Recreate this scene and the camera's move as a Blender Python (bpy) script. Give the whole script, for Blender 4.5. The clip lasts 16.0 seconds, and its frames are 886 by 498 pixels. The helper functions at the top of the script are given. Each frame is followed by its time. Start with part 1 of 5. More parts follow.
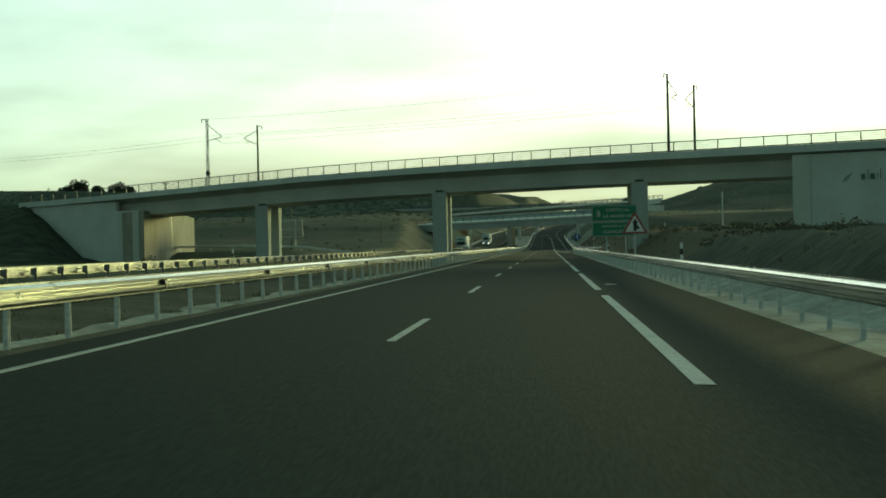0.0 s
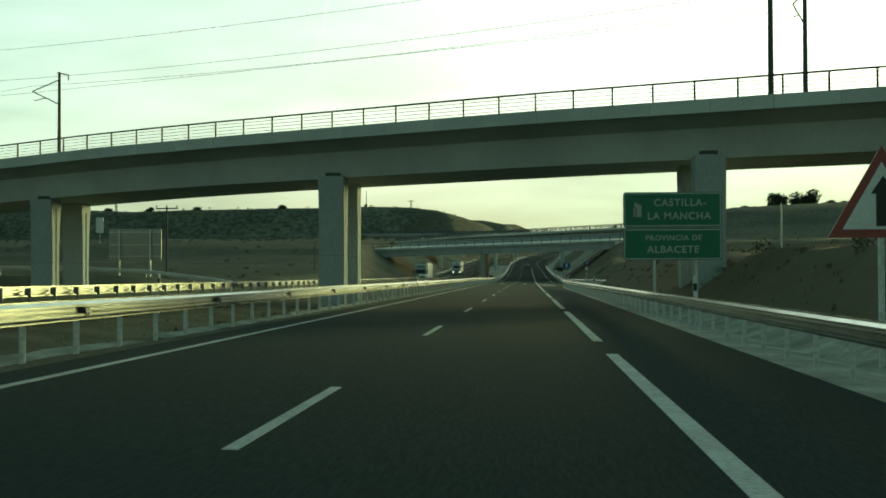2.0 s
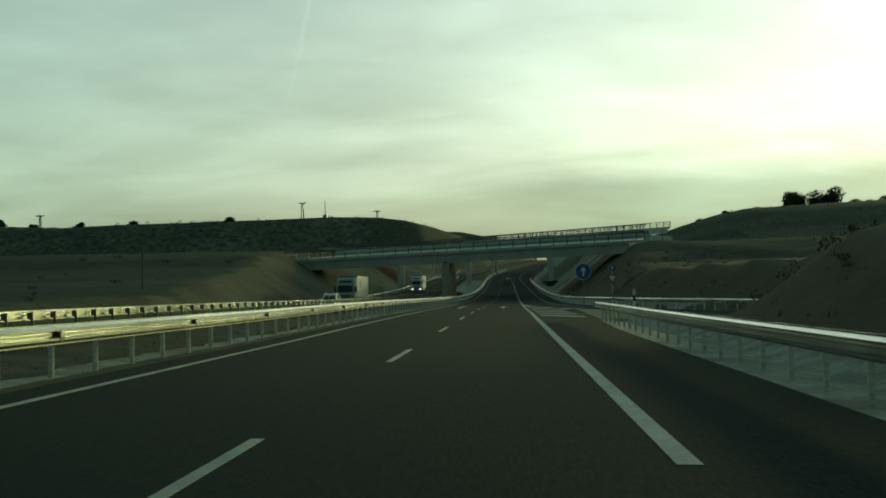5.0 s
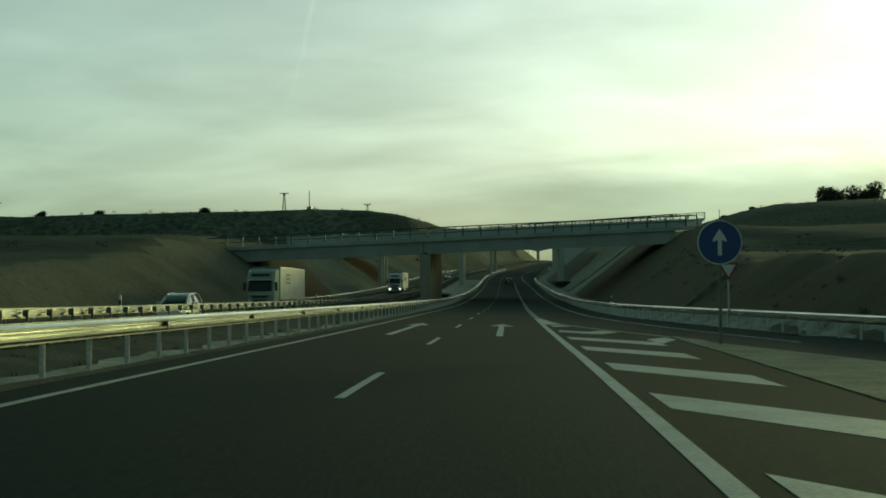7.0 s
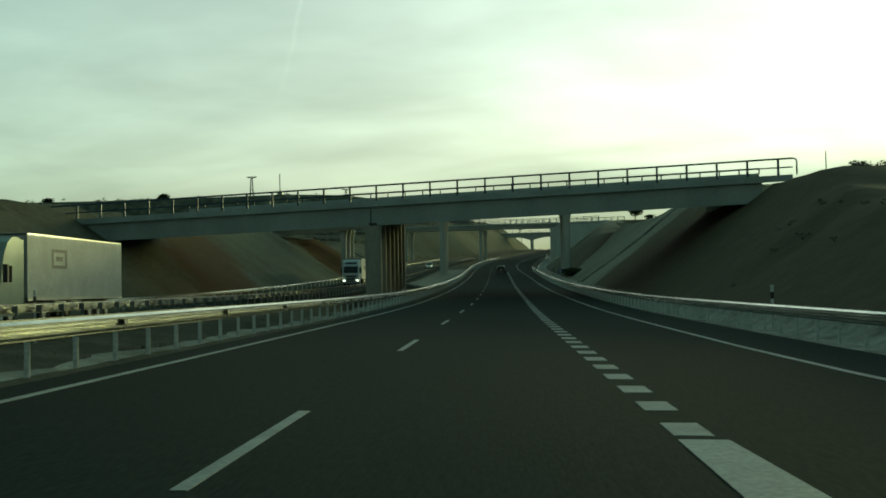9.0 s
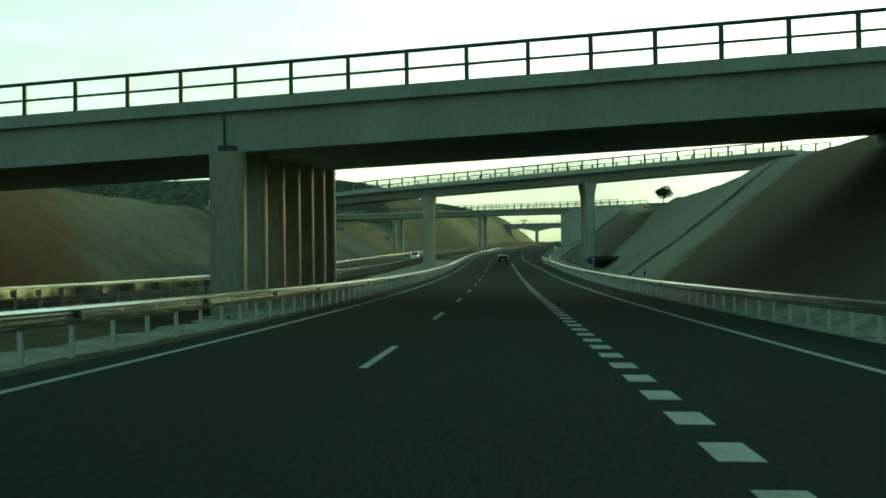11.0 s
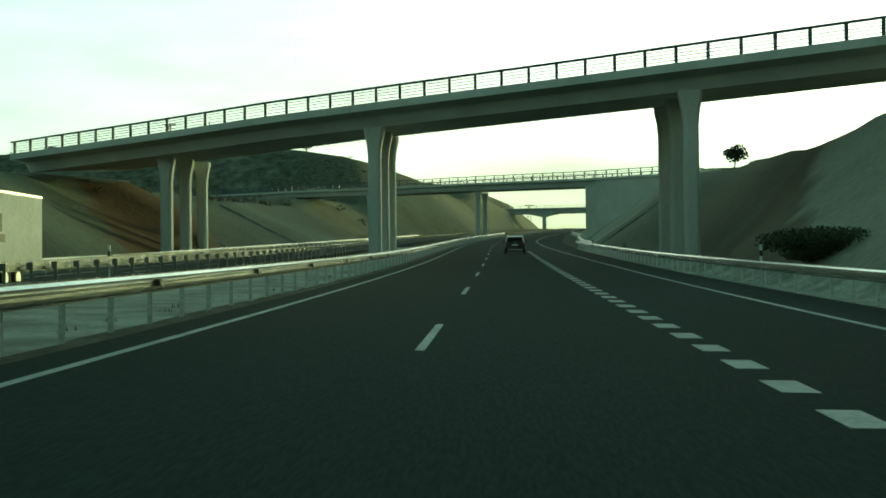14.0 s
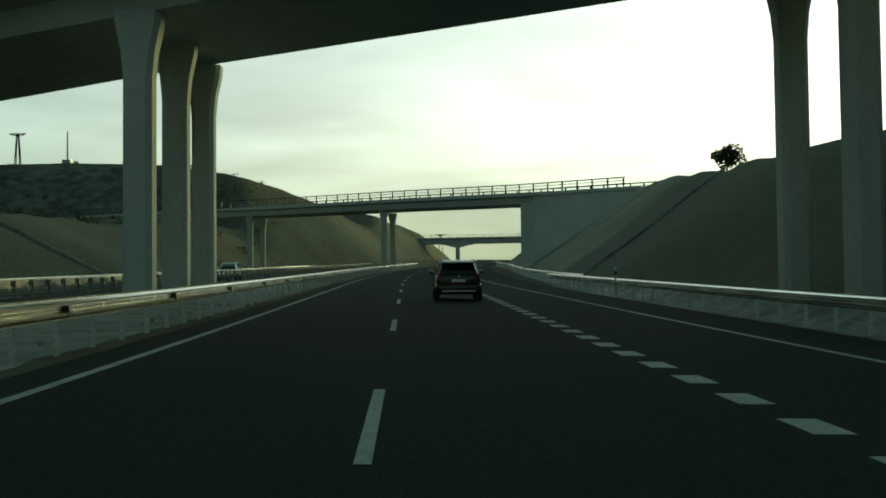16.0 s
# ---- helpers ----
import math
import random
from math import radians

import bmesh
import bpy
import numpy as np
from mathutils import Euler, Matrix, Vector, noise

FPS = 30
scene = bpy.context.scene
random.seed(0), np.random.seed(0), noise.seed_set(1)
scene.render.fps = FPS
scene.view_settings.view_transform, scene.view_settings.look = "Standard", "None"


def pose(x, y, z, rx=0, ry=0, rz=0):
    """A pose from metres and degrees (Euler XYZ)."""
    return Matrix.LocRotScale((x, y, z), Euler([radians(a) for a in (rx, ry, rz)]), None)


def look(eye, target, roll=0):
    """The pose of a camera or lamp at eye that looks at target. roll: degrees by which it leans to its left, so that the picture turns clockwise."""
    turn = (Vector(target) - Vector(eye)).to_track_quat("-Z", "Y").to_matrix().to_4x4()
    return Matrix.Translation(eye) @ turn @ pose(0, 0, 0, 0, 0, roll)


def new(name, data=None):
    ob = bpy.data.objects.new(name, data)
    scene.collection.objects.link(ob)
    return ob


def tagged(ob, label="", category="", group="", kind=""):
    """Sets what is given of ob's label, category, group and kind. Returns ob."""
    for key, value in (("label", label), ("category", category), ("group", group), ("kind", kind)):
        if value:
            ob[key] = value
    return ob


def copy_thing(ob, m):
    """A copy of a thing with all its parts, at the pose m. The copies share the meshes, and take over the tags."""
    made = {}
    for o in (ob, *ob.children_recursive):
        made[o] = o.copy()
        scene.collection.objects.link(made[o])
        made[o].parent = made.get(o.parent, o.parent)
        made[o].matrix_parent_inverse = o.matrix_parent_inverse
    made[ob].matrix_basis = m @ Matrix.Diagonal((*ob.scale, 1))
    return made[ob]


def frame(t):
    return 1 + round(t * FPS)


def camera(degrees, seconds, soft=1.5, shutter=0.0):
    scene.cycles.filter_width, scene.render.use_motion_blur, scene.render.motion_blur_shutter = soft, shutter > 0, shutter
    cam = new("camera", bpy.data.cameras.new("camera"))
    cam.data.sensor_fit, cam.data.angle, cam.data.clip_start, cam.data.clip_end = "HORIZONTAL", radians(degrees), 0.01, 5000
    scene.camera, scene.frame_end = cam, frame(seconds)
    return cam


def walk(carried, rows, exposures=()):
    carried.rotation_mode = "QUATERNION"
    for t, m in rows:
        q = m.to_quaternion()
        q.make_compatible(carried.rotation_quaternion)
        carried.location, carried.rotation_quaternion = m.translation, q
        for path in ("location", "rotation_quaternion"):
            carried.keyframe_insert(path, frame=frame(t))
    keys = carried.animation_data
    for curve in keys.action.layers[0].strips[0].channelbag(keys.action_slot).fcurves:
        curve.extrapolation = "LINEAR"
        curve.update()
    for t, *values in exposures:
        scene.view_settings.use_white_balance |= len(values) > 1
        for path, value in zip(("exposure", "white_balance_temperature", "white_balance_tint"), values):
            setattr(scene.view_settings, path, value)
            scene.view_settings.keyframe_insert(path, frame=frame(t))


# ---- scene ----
cam = camera(39.3, 16.0, soft=1.8)
PATH = [
    (0, (0.042, 0.002, 1.284), (-0.126, 1.995, 1.281), -1.3),
    (0.5, (0.003, 14.875, 1.285), (-0.171, 16.868, 1.302), -0.6),
    (1, (0.032, 29.638, 1.284), (-0.129, 31.632, 1.279), -0.5),
    (1.5, (0.007, 44.332, 1.285), (-0.141, 46.326, 1.305), 0.1),
    (2, (0.055, 58.719, 1.284), (-0.08, 60.714, 1.327), -0.2),
    (2.5, (0.104, 73.214, 1.283), (-0.026, 75.209, 1.354), -1.2),
    (3, (0.148, 87.922, 1.282), (0.025, 89.916, 1.379), -1.2),
    (3.5, (0.192, 102.589, 1.281), (0.071, 104.583, 1.384), -0.8),
    (4, (0.222, 117.123, 1.281), (0.117, 119.118, 1.366), -1.3),
    (6.5, (-0.013, 191.065, 1.306), (-0.114, 193.061, 1.373), -0.7),
    (7, (-0.015, 205.418, 1.315), (-0.119, 207.414, 1.388), -0.4),
    (7.5, (0.006, 219.633, 1.305), (-0.103, 221.629, 1.37), -0.2),
    (8, (0.001, 234.347, 1.277), (-0.118, 236.342, 1.348), -0.9),
    (8.5, (-0.04, 249.378, 1.25), (-0.162, 251.373, 1.301), -0.5),
    (9, (-0.019, 263.783, 1.232), (-0.11, 265.78, 1.293), -1.0),
    (11.5, (0.12, 336.904, 1.311), (0.025, 338.902, 1.357), -0.7),
    (12, (0.004, 351.337, 1.433), (-0.089, 353.335, 1.466), -0.7),
    (12.5, (-0.134, 365.729, 1.592), (-0.226, 367.727, 1.606), -1.3),
    (13, (-0.346, 380.29, 1.786), (-0.436, 382.288, 1.819), -1.5),
    (13.5, (-0.554, 394.825, 2.013), (-0.646, 396.823, 2.046), -1.4),
    (14, (-0.772, 409.289, 2.271), (-0.869, 411.287, 2.308), -0.6),
    (14.5, (-0.969, 423.853, 2.562), (-1.05, 425.85, 2.634), -1.2),
    (15, (-1.133, 438.562, 2.886), (-1.158, 440.56, 2.968), -1.1),
    (15.5, (-1.322, 453.05, 3.238), (-1.281, 455.048, 3.326), -0.5),
    (16, (-1.553, 467.354, 3.614), (-1.501, 469.352, 3.702), -0.6),
]
EXPO = [(0, -0.5, 6900, -23), (1.5, -0.55, 6900, -24), (3, -0.35, 7100, -25), (3.5, -0.95, 7000, -21), (4, -1.25, 6900, -24), (7, -1.3, 6700, -26), (9, -1.1, 6700, -25), (10.3, -0.85, 6700, -29), (11.5, -0.06, 6800, -42), (12, -0.2, 6550, -27), (12.5, -0.65, 6450, -11), (13, -0.3, 6500, -21), (13.5, -0.3, 6750, -25), (14, -0.25, 6800, -33), (15, -0.1, 6800, -35), (15.5, -0.15, 6750, -33), (16, -1.07, 6600, -19)]
walk(cam, [(t, look(eye, target, roll)) for t, eye, target, roll in PATH], EXPO)

# ---------------------------------------------------------------- sky and sun
SUN_AZ, SUN_EL = 27.0, 6.2      # degrees to the right of +y, above the horizon
GLOW = (11.0, 17.6, 2.1, 9.0)    # round the sun, wide round it, overhead, added along the horizon
TRAIL = (-0.9529, -0.2037, 0.2249)  # normal of the plane of the vapour trail
world = bpy.data.worlds.new("sky")
scene.world = world
world.use_nodes = True


def build_sky():
    nt = world.node_tree
    n, l = nt.nodes, nt.links
    n.clear()

    def math_node(op, a, b=None, c=None):
        m = n.new("ShaderNodeMath")
        m.operation = op
        for k, v in enumerate((a, b, c)):
            if v is None:
                continue
            if isinstance(v, (int, float)):
                m.inputs[k].default_value = v
            else:
                l.new(v, m.inputs[k])
        return m.outputs[0]

    def mixed(kind, fac, a, b):
        m = n.new("ShaderNodeMix")
        m.data_type, m.blend_type = "RGBA", kind
        for key, v in (("Factor", fac), ("A", a), ("B", b)):
            if isinstance(v, (int, float, tuple)):
                m.inputs[key].default_value = v
            else:
                l.new(v, m.inputs[key])
        return m.outputs["Result"]

    def dot(vec):
        d = n.new("ShaderNodeVectorMath")
        d.operation = "DOT_PRODUCT"
        d.inputs[1].default_value = vec
        l.new(nrm.outputs[0], d.inputs[0])
        return d.outputs["Value"]

    out = n.new("ShaderNodeOutputWorld")
    bg = n.new("ShaderNodeBackground")
    bg.inputs["Strength"].default_value = 0.12
    sky = n.new("ShaderNodeTexSky")
    sky.sky_type = "NISHITA"
    sky.sun_disc = False
    sky.sun_elevation = radians(SUN_EL)
    sky.sun_rotation = radians(SUN_AZ)
    sky.air_density, sky.dust_density, sky.ozone_density = 1.0, 2.0, 2.0
    co = n.new("ShaderNodeTexCoord")
    nrm = n.new("ShaderNodeVectorMath")
    nrm.operation = "NORMALIZE"
    l.new(co.outputs["Generated"], nrm.inputs[0])
    sep = n.new("ShaderNodeSeparateXYZ")
    l.new(nrm.outputs[0], sep.inputs[0])
    # cloud sheet: the direction carried up to a flat layer
    z = math_node("MAXIMUM", sep.outputs["Z"], 0.0)
    za = math_node("ADD", z, 0.16)
    cmb = n.new("ShaderNodeCombineXYZ")
    l.new(math_node("DIVIDE", sep.outputs["X"], za), cmb.inputs[0])
    l.new(math_node("DIVIDE", sep.outputs["Y"], za), cmb.inputs[1])
    layers = []
    for scale, rot, detail, shift in (((0.55, 0.62, 1), 32, 5, 0.0), ((1.9, 2.5, 1), -24, 8, 4.3)):
        mp = n.new("ShaderNodeMapping")
        mp.inputs["Scale"].default_value = scale
        mp.inputs["Rotation"].default_value = (0, 0, radians(rot))
        mp.inputs["Location"].default_value = (shift, shift * 0.7, 0)
        l.new(cmb.outputs[0], mp.inputs[0])
        nz = n.new("ShaderNodeTexNoise")
        nz.inputs["Scale"].default_value, nz.inputs["Detail"].default_value = 1.0, detail
        nz.inputs["Roughness"].default_value, nz.inputs["Distortion"].default_value = 0.5, 0.35
        l.new(mp.outputs[0], nz.inputs["Vector"])
        layers.append(nz.outputs["Fac"])
    cover = math_node("MULTIPLY_ADD", layers[1], 0.32, math_node("MULTIPLY", layers[0], 0.85))
    ramp = n.new("ShaderNodeMapRange")
    ramp.inputs["From Min"].default_value, ramp.inputs["From Max"].default_value = 0.42, 0.74
    ramp.inputs["To Min"].default_value, ramp.inputs["To Max"].default_value = 0.0, 1.0
    l.new(cover, ramp.inputs["Value"])
    # light scattered round the veiled sun, and along the horizon
    ca, ce = radians(SUN_AZ - 5), radians(SUN_EL + 3.5)     # the brightest cloud stands a little above the sun
    sd = math_node("MAXIMUM", dot((math.sin(ca) * math.cos(ce), math.cos(ca) * math.cos(ce), math.sin(ce))), 0.0)
    near = math_node("MULTIPLY", math_node("POWER", sd, 14.0), GLOW[0])
    low = math_node("POWER", math_node("SUBTRACT", 1.0, z), 3.0)
    wide = math_node("MULTIPLY", math_node("POWER", sd, 2.2), math_node("MULTIPLY_ADD", low, GLOW[1] * 0.5, GLOW[1] * 0.55))
    rim = math_node("MULTIPLY_ADD", low, GLOW[3], GLOW[2])
    lum = math_node("ADD", math_node("ADD", near, wide), rim)
    # darker streaks low over the horizon
    dens = math_node("MULTIPLY_ADD", ramp.outputs[0], 0.24, 0.86)
    lum = math_node("MULTIPLY", lum, dens)
    tone = mixed("MIX", math_node("POWER", math_node("SUBTRACT", 1.0, z), 9.0), (0.97, 0.99, 1.06, 1), (1.10, 0.95, 0.62, 1))
    # cooler sky overhead
    over = n.new("ShaderNodeMapRange")
    over.inputs["From Min"].default_value, over.inputs["From Max"].default_value = 0.24, 0.6
    l.new(z, over.inputs["Value"])
    tone = mixed("MIX", over.outputs[0], tone, (0.68, 0.99, 0.99, 1))
    away = n.new("ShaderNodeMapRange")
    away.inputs["From Min"].default_value, away.inputs["From Max"].default_value = 0.62, 0.95
    l.new(sd, away.inputs["Value"])
    tone = mixed("MULTIPLY", 1.0, tone, mixed("MIX", away.outputs[0], (0.74, 0.90, 0.91, 1), (1.0, 1.0, 1.0, 1)))
    cloud = mixed("MULTIPLY", 1.0, tone, lum)
    fac = math_node("MULTIPLY_ADD", ramp.outputs[0], 0.30, 0.60)
    total = mixed("MIX", fac, sky.outputs[0], cloud)
    # dimmer haze low over the horizon
    haze = n.new("ShaderNodeMapRange")
    haze.inputs["From Max"].default_value, haze.inputs["To Min"].default_value = 0.13, 0.34
    l.new(z, haze.inputs["Value"])
    total = mixed("MULTIPLY", 1.0, total, haze.outputs[0])
    # a long low bank of greyer cloud ahead
    zc = math_node("MULTIPLY_ADD", layers[1], 0.022, z)
    bank = n.new("ShaderNodeMapRange")
    bank.interpolation_type = "SMOOTHSTEP"
    bank.inputs["From Min"].default_value, bank.inputs["From Max"].default_value = 0.128, 0.088
    l.new(zc, bank.inputs["Value"])
    reach = n.new("ShaderNodeMapRange")
    reach.interpolation_type = "SMOOTHSTEP"
    reach.inputs["From Min"].default_value, reach.inputs["From Max"].default_value = -0.16, 0.12
    l.new(sep.outputs["X"], reach.inputs["Value"])
    bank_amount = math_node("MULTIPLY", bank.outputs[0], reach.outputs[0])
    total = mixed("MULTIPLY", bank_amount, total, (0.56, 0.62, 0.61, 1))
    # a fading vapour trail
    tr = math_node("ABSOLUTE", math_node("ADD", dot(TRAIL), math_node("MULTIPLY_ADD", layers[1], 0.010, -0.005)))
    core = n.new("ShaderNodeMapRange")
    core.inputs["From Min"].default_value, core.inputs["From Max"].default_value = 0.0028, 0.0
    core.inputs["To Max"].default_value = 1.0
    l.new(tr, core.inputs["Value"])
    height = n.new("ShaderNodeMapRange")
    height.inputs["From Min"].default_value, height.inputs["From Max"].default_value = 0.14, 0.24
    l.new(sep.outputs["Z"], height.inputs["Value"])
    ahead = n.new("ShaderNodeMapRange")
    ahead.inputs["From Min"].default_value, ahead.inputs["From Max"].default_value = 0.6, 0.8
    l.new(sep.outputs["Y"], ahead.inputs["Value"])
    amt = math_node("MULTIPLY", math_node("MULTIPLY", core.outputs[0], height.outputs[0]), math_node("MULTIPLY", ahead.outputs[0], 0.42))
    total = mixed("ADD", amt, total, (3.0, 3.0, 2.9, 1))
    l.new(total, bg.inputs[0])
    l.new(bg.outputs[0], out.inputs[0])


build_sky()
sun = new("sun", bpy.data.lights.new("sun", "SUN"))
sun.data.energy, sun.data.angle, sun.data.color = 4.8, radians(9), (1.0, 0.86, 0.43)
sun.matrix_world = look((0, 0, 50), (-math.sin(radians(SUN_AZ)) * 100, -math.cos(radians(SUN_AZ)) * 100, 50 - 100 * math.tan(radians(SUN_EL))))


# ---------------------------------------------------------------- materials
def material(name, base, rough=0.8, metal=0.0, second=None, scale=1.0, fine=None, bump=0.2, spec=0.5, stretch=(1, 1, 1), amount=0.5, per_object=0.0):
    """Two scales of variation over a base colour, with fine relief; sizes in metres."""
    m = bpy.data.materials.new(name)
    m.use_nodes = True
    n, l = m.node_tree.nodes, m.node_tree.links
    b = n["Principled BSDF"]
    b.inputs["Roughness"].default_value, b.inputs["Metallic"].default_value = rough, metal
    b.inputs["Specular IOR Level"].default_value = spec
    co = n.new("ShaderNodeTexCoord")
    mp = n.new("ShaderNodeMapping")
    mp.inputs["Scale"].default_value = stretch
    l.new(co.outputs["Object"], mp.inputs[0])
    big = n.new("ShaderNodeTexNoise")
    big.inputs["Scale"].default_value, big.inputs["Detail"].default_value = 1.0 / scale, 5
    small = n.new("ShaderNodeTexNoise")
    small.inputs["Scale"].default_value, small.inputs["Detail"].default_value = 1.0 / (fine or scale / 14), 6
    l.new(mp.outputs[0], big.inputs["Vector"]); l.new(mp.outputs[0], small.inputs["Vector"])
    ramp = n.new("ShaderNodeValToRGB")
    ramp.color_ramp.elements[0].position, ramp.color_ramp.elements[1].position = 0.36, 0.66
    second = second or tuple(c * 0.72 for c in base)
    ramp.color_ramp.elements[0].color, ramp.color_ramp.elements[1].color = (*base, 1), (*second, 1)
    l.new(big.outputs["Fac"], ramp.inputs[0])
    var = n.new("ShaderNodeMapRange")
    var.inputs["From Min"].default_value, var.inputs["From Max"].default_value = 0.3, 0.7
    var.inputs["To Min"].default_value, var.inputs["To Max"].default_value = 1 - amount * 0.5, 1 + amount * 0.5
    l.new(small.outputs["Fac"], var.inputs["Value"])
    mul = n.new("ShaderNodeMix"); mul.data_type = "RGBA"; mul.blend_type = "MULTIPLY"
    mul.inputs["Factor"].default_value = 1.0
    l.new(ramp.outputs[0], mul.inputs["A"]); l.new(var.outputs[0], mul.inputs["B"])
    last = mul.outputs["Result"]
    if per_object:
        oi = n.new("ShaderNodeObjectInfo")
        r = n.new("ShaderNodeMapRange")
        r.inputs["To Min"].default_value, r.inputs["To Max"].default_value = 1 - per_object, 1 + per_object
        l.new(oi.outputs["Random"], r.inputs["Value"])
        m2 = n.new("ShaderNodeMix"); m2.data_type = "RGBA"; m2.blend_type = "MULTIPLY"
        m2.inputs["Factor"].default_value = 1.0
        l.new(last, m2.inputs["A"]); l.new(r.outputs[0], m2.inputs["B"])
        last = m2.outputs["Result"]
    l.new(last, b.inputs["Base Color"])
    if bump:
        bp = n.new("ShaderNodeBump")
        bp.inputs["Strength"].default_value, bp.inputs["Distance"].default_value = bump, 0.02 if not fine else fine * 0.3
        l.new(small.outputs["Fac"], bp.inputs["Height"]); l.new(bp.outputs[0], b.inputs["Normal"])
    return m


ASPHALT = material("asphalt", (0.0225, 0.0335, 0.0320), 0.95, second=(0.0190, 0.0284, 0.0270), scale=6, fine=0.03, bump=0.3, spec=0.03, stretch=(1, 0.12, 1))
PAINT = material("road_paint", (0.31, 0.35, 0.345), 0.7, second=(0.225, 0.255, 0.25), scale=0.9, fine=0.05, bump=0.15)
CONCRETE = material("bridge_concrete", (0.54, 0.575, 0.55), 0.85, second=(0.45, 0.48, 0.455), scale=3.5, fine=0.12, bump=0.05, amount=0.13, spec=0.2)
CONCRETE_GREY = material("weathered_grey_concrete", (0.40, 0.445, 0.43), 0.88, second=(0.32, 0.355, 0.34), scale=3.0, fine=0.12, bump=0.08, amount=0.2, spec=0.2, stretch=(1, 1, 0.4))
CONCRETE_SIDE = material("pier_concrete", (0.52, 0.55, 0.515), 0.85, second=(0.43, 0.455, 0.42), scale=2.0, fine=0.1, bump=0.05, amount=0.13, stretch=(1, 1, 0.3), spec=0.2)
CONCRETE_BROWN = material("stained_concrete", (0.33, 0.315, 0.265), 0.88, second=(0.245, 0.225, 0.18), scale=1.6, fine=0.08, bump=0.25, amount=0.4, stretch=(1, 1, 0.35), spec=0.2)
CONCRETE_OLD = material("gutter_concrete", (0.33, 0.34, 0.305), 0.9, second=(0.150, 0.152, 0.128), scale=1.5, fine=0.14, bump=0.3, spec=0.2)
MEDIAN_CONCRETE = material("dusty_median_concrete", (0.300, 0.315, 0.285), 0.9, second=(0.150, 0.156, 0.132), scale=1.7, fine=0.16, bump=0.3, amount=0.45, spec=0.1)
GALV = material("galvanised_steel", (0.50, 0.505, 0.46), 0.22, 0.95, second=(0.38, 0.385, 0.35), scale=2.5, fine=0.15, bump=0.04, amount=0.3, per_object=0.12)
POSTM = material("post_steel", (0.64, 0.66, 0.64), 0.55, 0.0, scale=0.8, fine=0.08, bump=0.05)
# darker copy of the post steel: backlit shade put into its colour
POST_DARK = material("backlit_post_steel", (0.20, 0.21, 0.20), 0.6, 0.2, scale=0.8, fine=0.08, bump=0.05)
# paler, less metallic zinc: the bank rail's sun reflection painted into the colour
GALV_SUNLIT = material("sunlit_zinc", (0.66, 0.68, 0.66), 0.5, 0.35, second=(0.55, 0.57, 0.55), scale=2.0, fine=0.15, bump=0.05, amount=0.25)
DARKSTEEL = material("weathered_steel", (0.07, 0.075, 0.075), 0.6, 0.3, scale=1.0, fine=0.1, bump=0.05)
GROUND = material("dry_steppe", (0.086, 0.093, 0.070), 0.95, second=(0.054, 0.061, 0.045), scale=16, fine=0.6, bump=0.6, amount=0.8, stretch=(0.22, 1, 1), spec=0.04)
CUTSLOPE = material("bare_marl", (0.300, 0.296, 0.244), 0.95, second=(0.218, 0.204, 0.160), scale=22, fine=0.4, bump=0.3, amount=0.32, spec=0.04)


# ---------------------------------------------------------------- helpers
def mesh(name, verts, faces, mat, parent=None, label="", smooth=False):
    me = bpy.data.meshes.new(name)
    me.from_pydata([tuple(v) for v in verts], [], faces)
    me.materials.append(mat)
    me.validate()
    if smooth:
        me.shade_smooth()
    ob = new(name, me)
    if parent is not None:
        ob.parent = parent
    if label:
        tagged(ob, label)
    return ob


def empty(name, at=(0, 0, 0)):
    ob = new(name)
    ob.empty_display_size = 0.3
    ob.location = at
    return ob


def boxes(specs):
    """Corner-to-corner boxes as verts and faces; a spec is (x0, y0, z0, x1, y1, z1)."""
    v, f = [], []
    for x0, y0, z0, x1, y1, z1 in specs:
        k = len(v)
        v += [(x0, y0, z0), (x1, y0, z0), (x1, y1, z0), (x0, y1, z0), (x0, y0, z1), (x1, y0, z1), (x1, y1, z1), (x0, y1, z1)]
        f += [tuple(k + i for i in q) for q in ((0, 3, 2, 1), (4, 5, 6, 7), (0, 1, 5, 4), (1, 2, 6, 5), (2, 3, 7, 6), (3, 0, 4, 7))]
    return v, f


def sweep(profile, stations, closed=True):
    """A profile of (side, up) carried along stations of (origin, side vector)."""
    v, f, n = [], [], len(profile)
    for o, s in stations:
        v += [(o[0] + s[0] * a, o[1] + s[1] * a, o[2] + b) for a, b in profile]
    for k in range(len(stations) - 1):
        for i in range(n if closed else n - 1):
            j = (i + 1) % n
            f.append((k * n + i, k * n + j, (k + 1) * n + j, (k + 1) * n + i))
    if closed:
        f += [tuple(range(n))[::-1], tuple(range((len(stations) - 1) * n, len(stations) * n))]
    return v, f


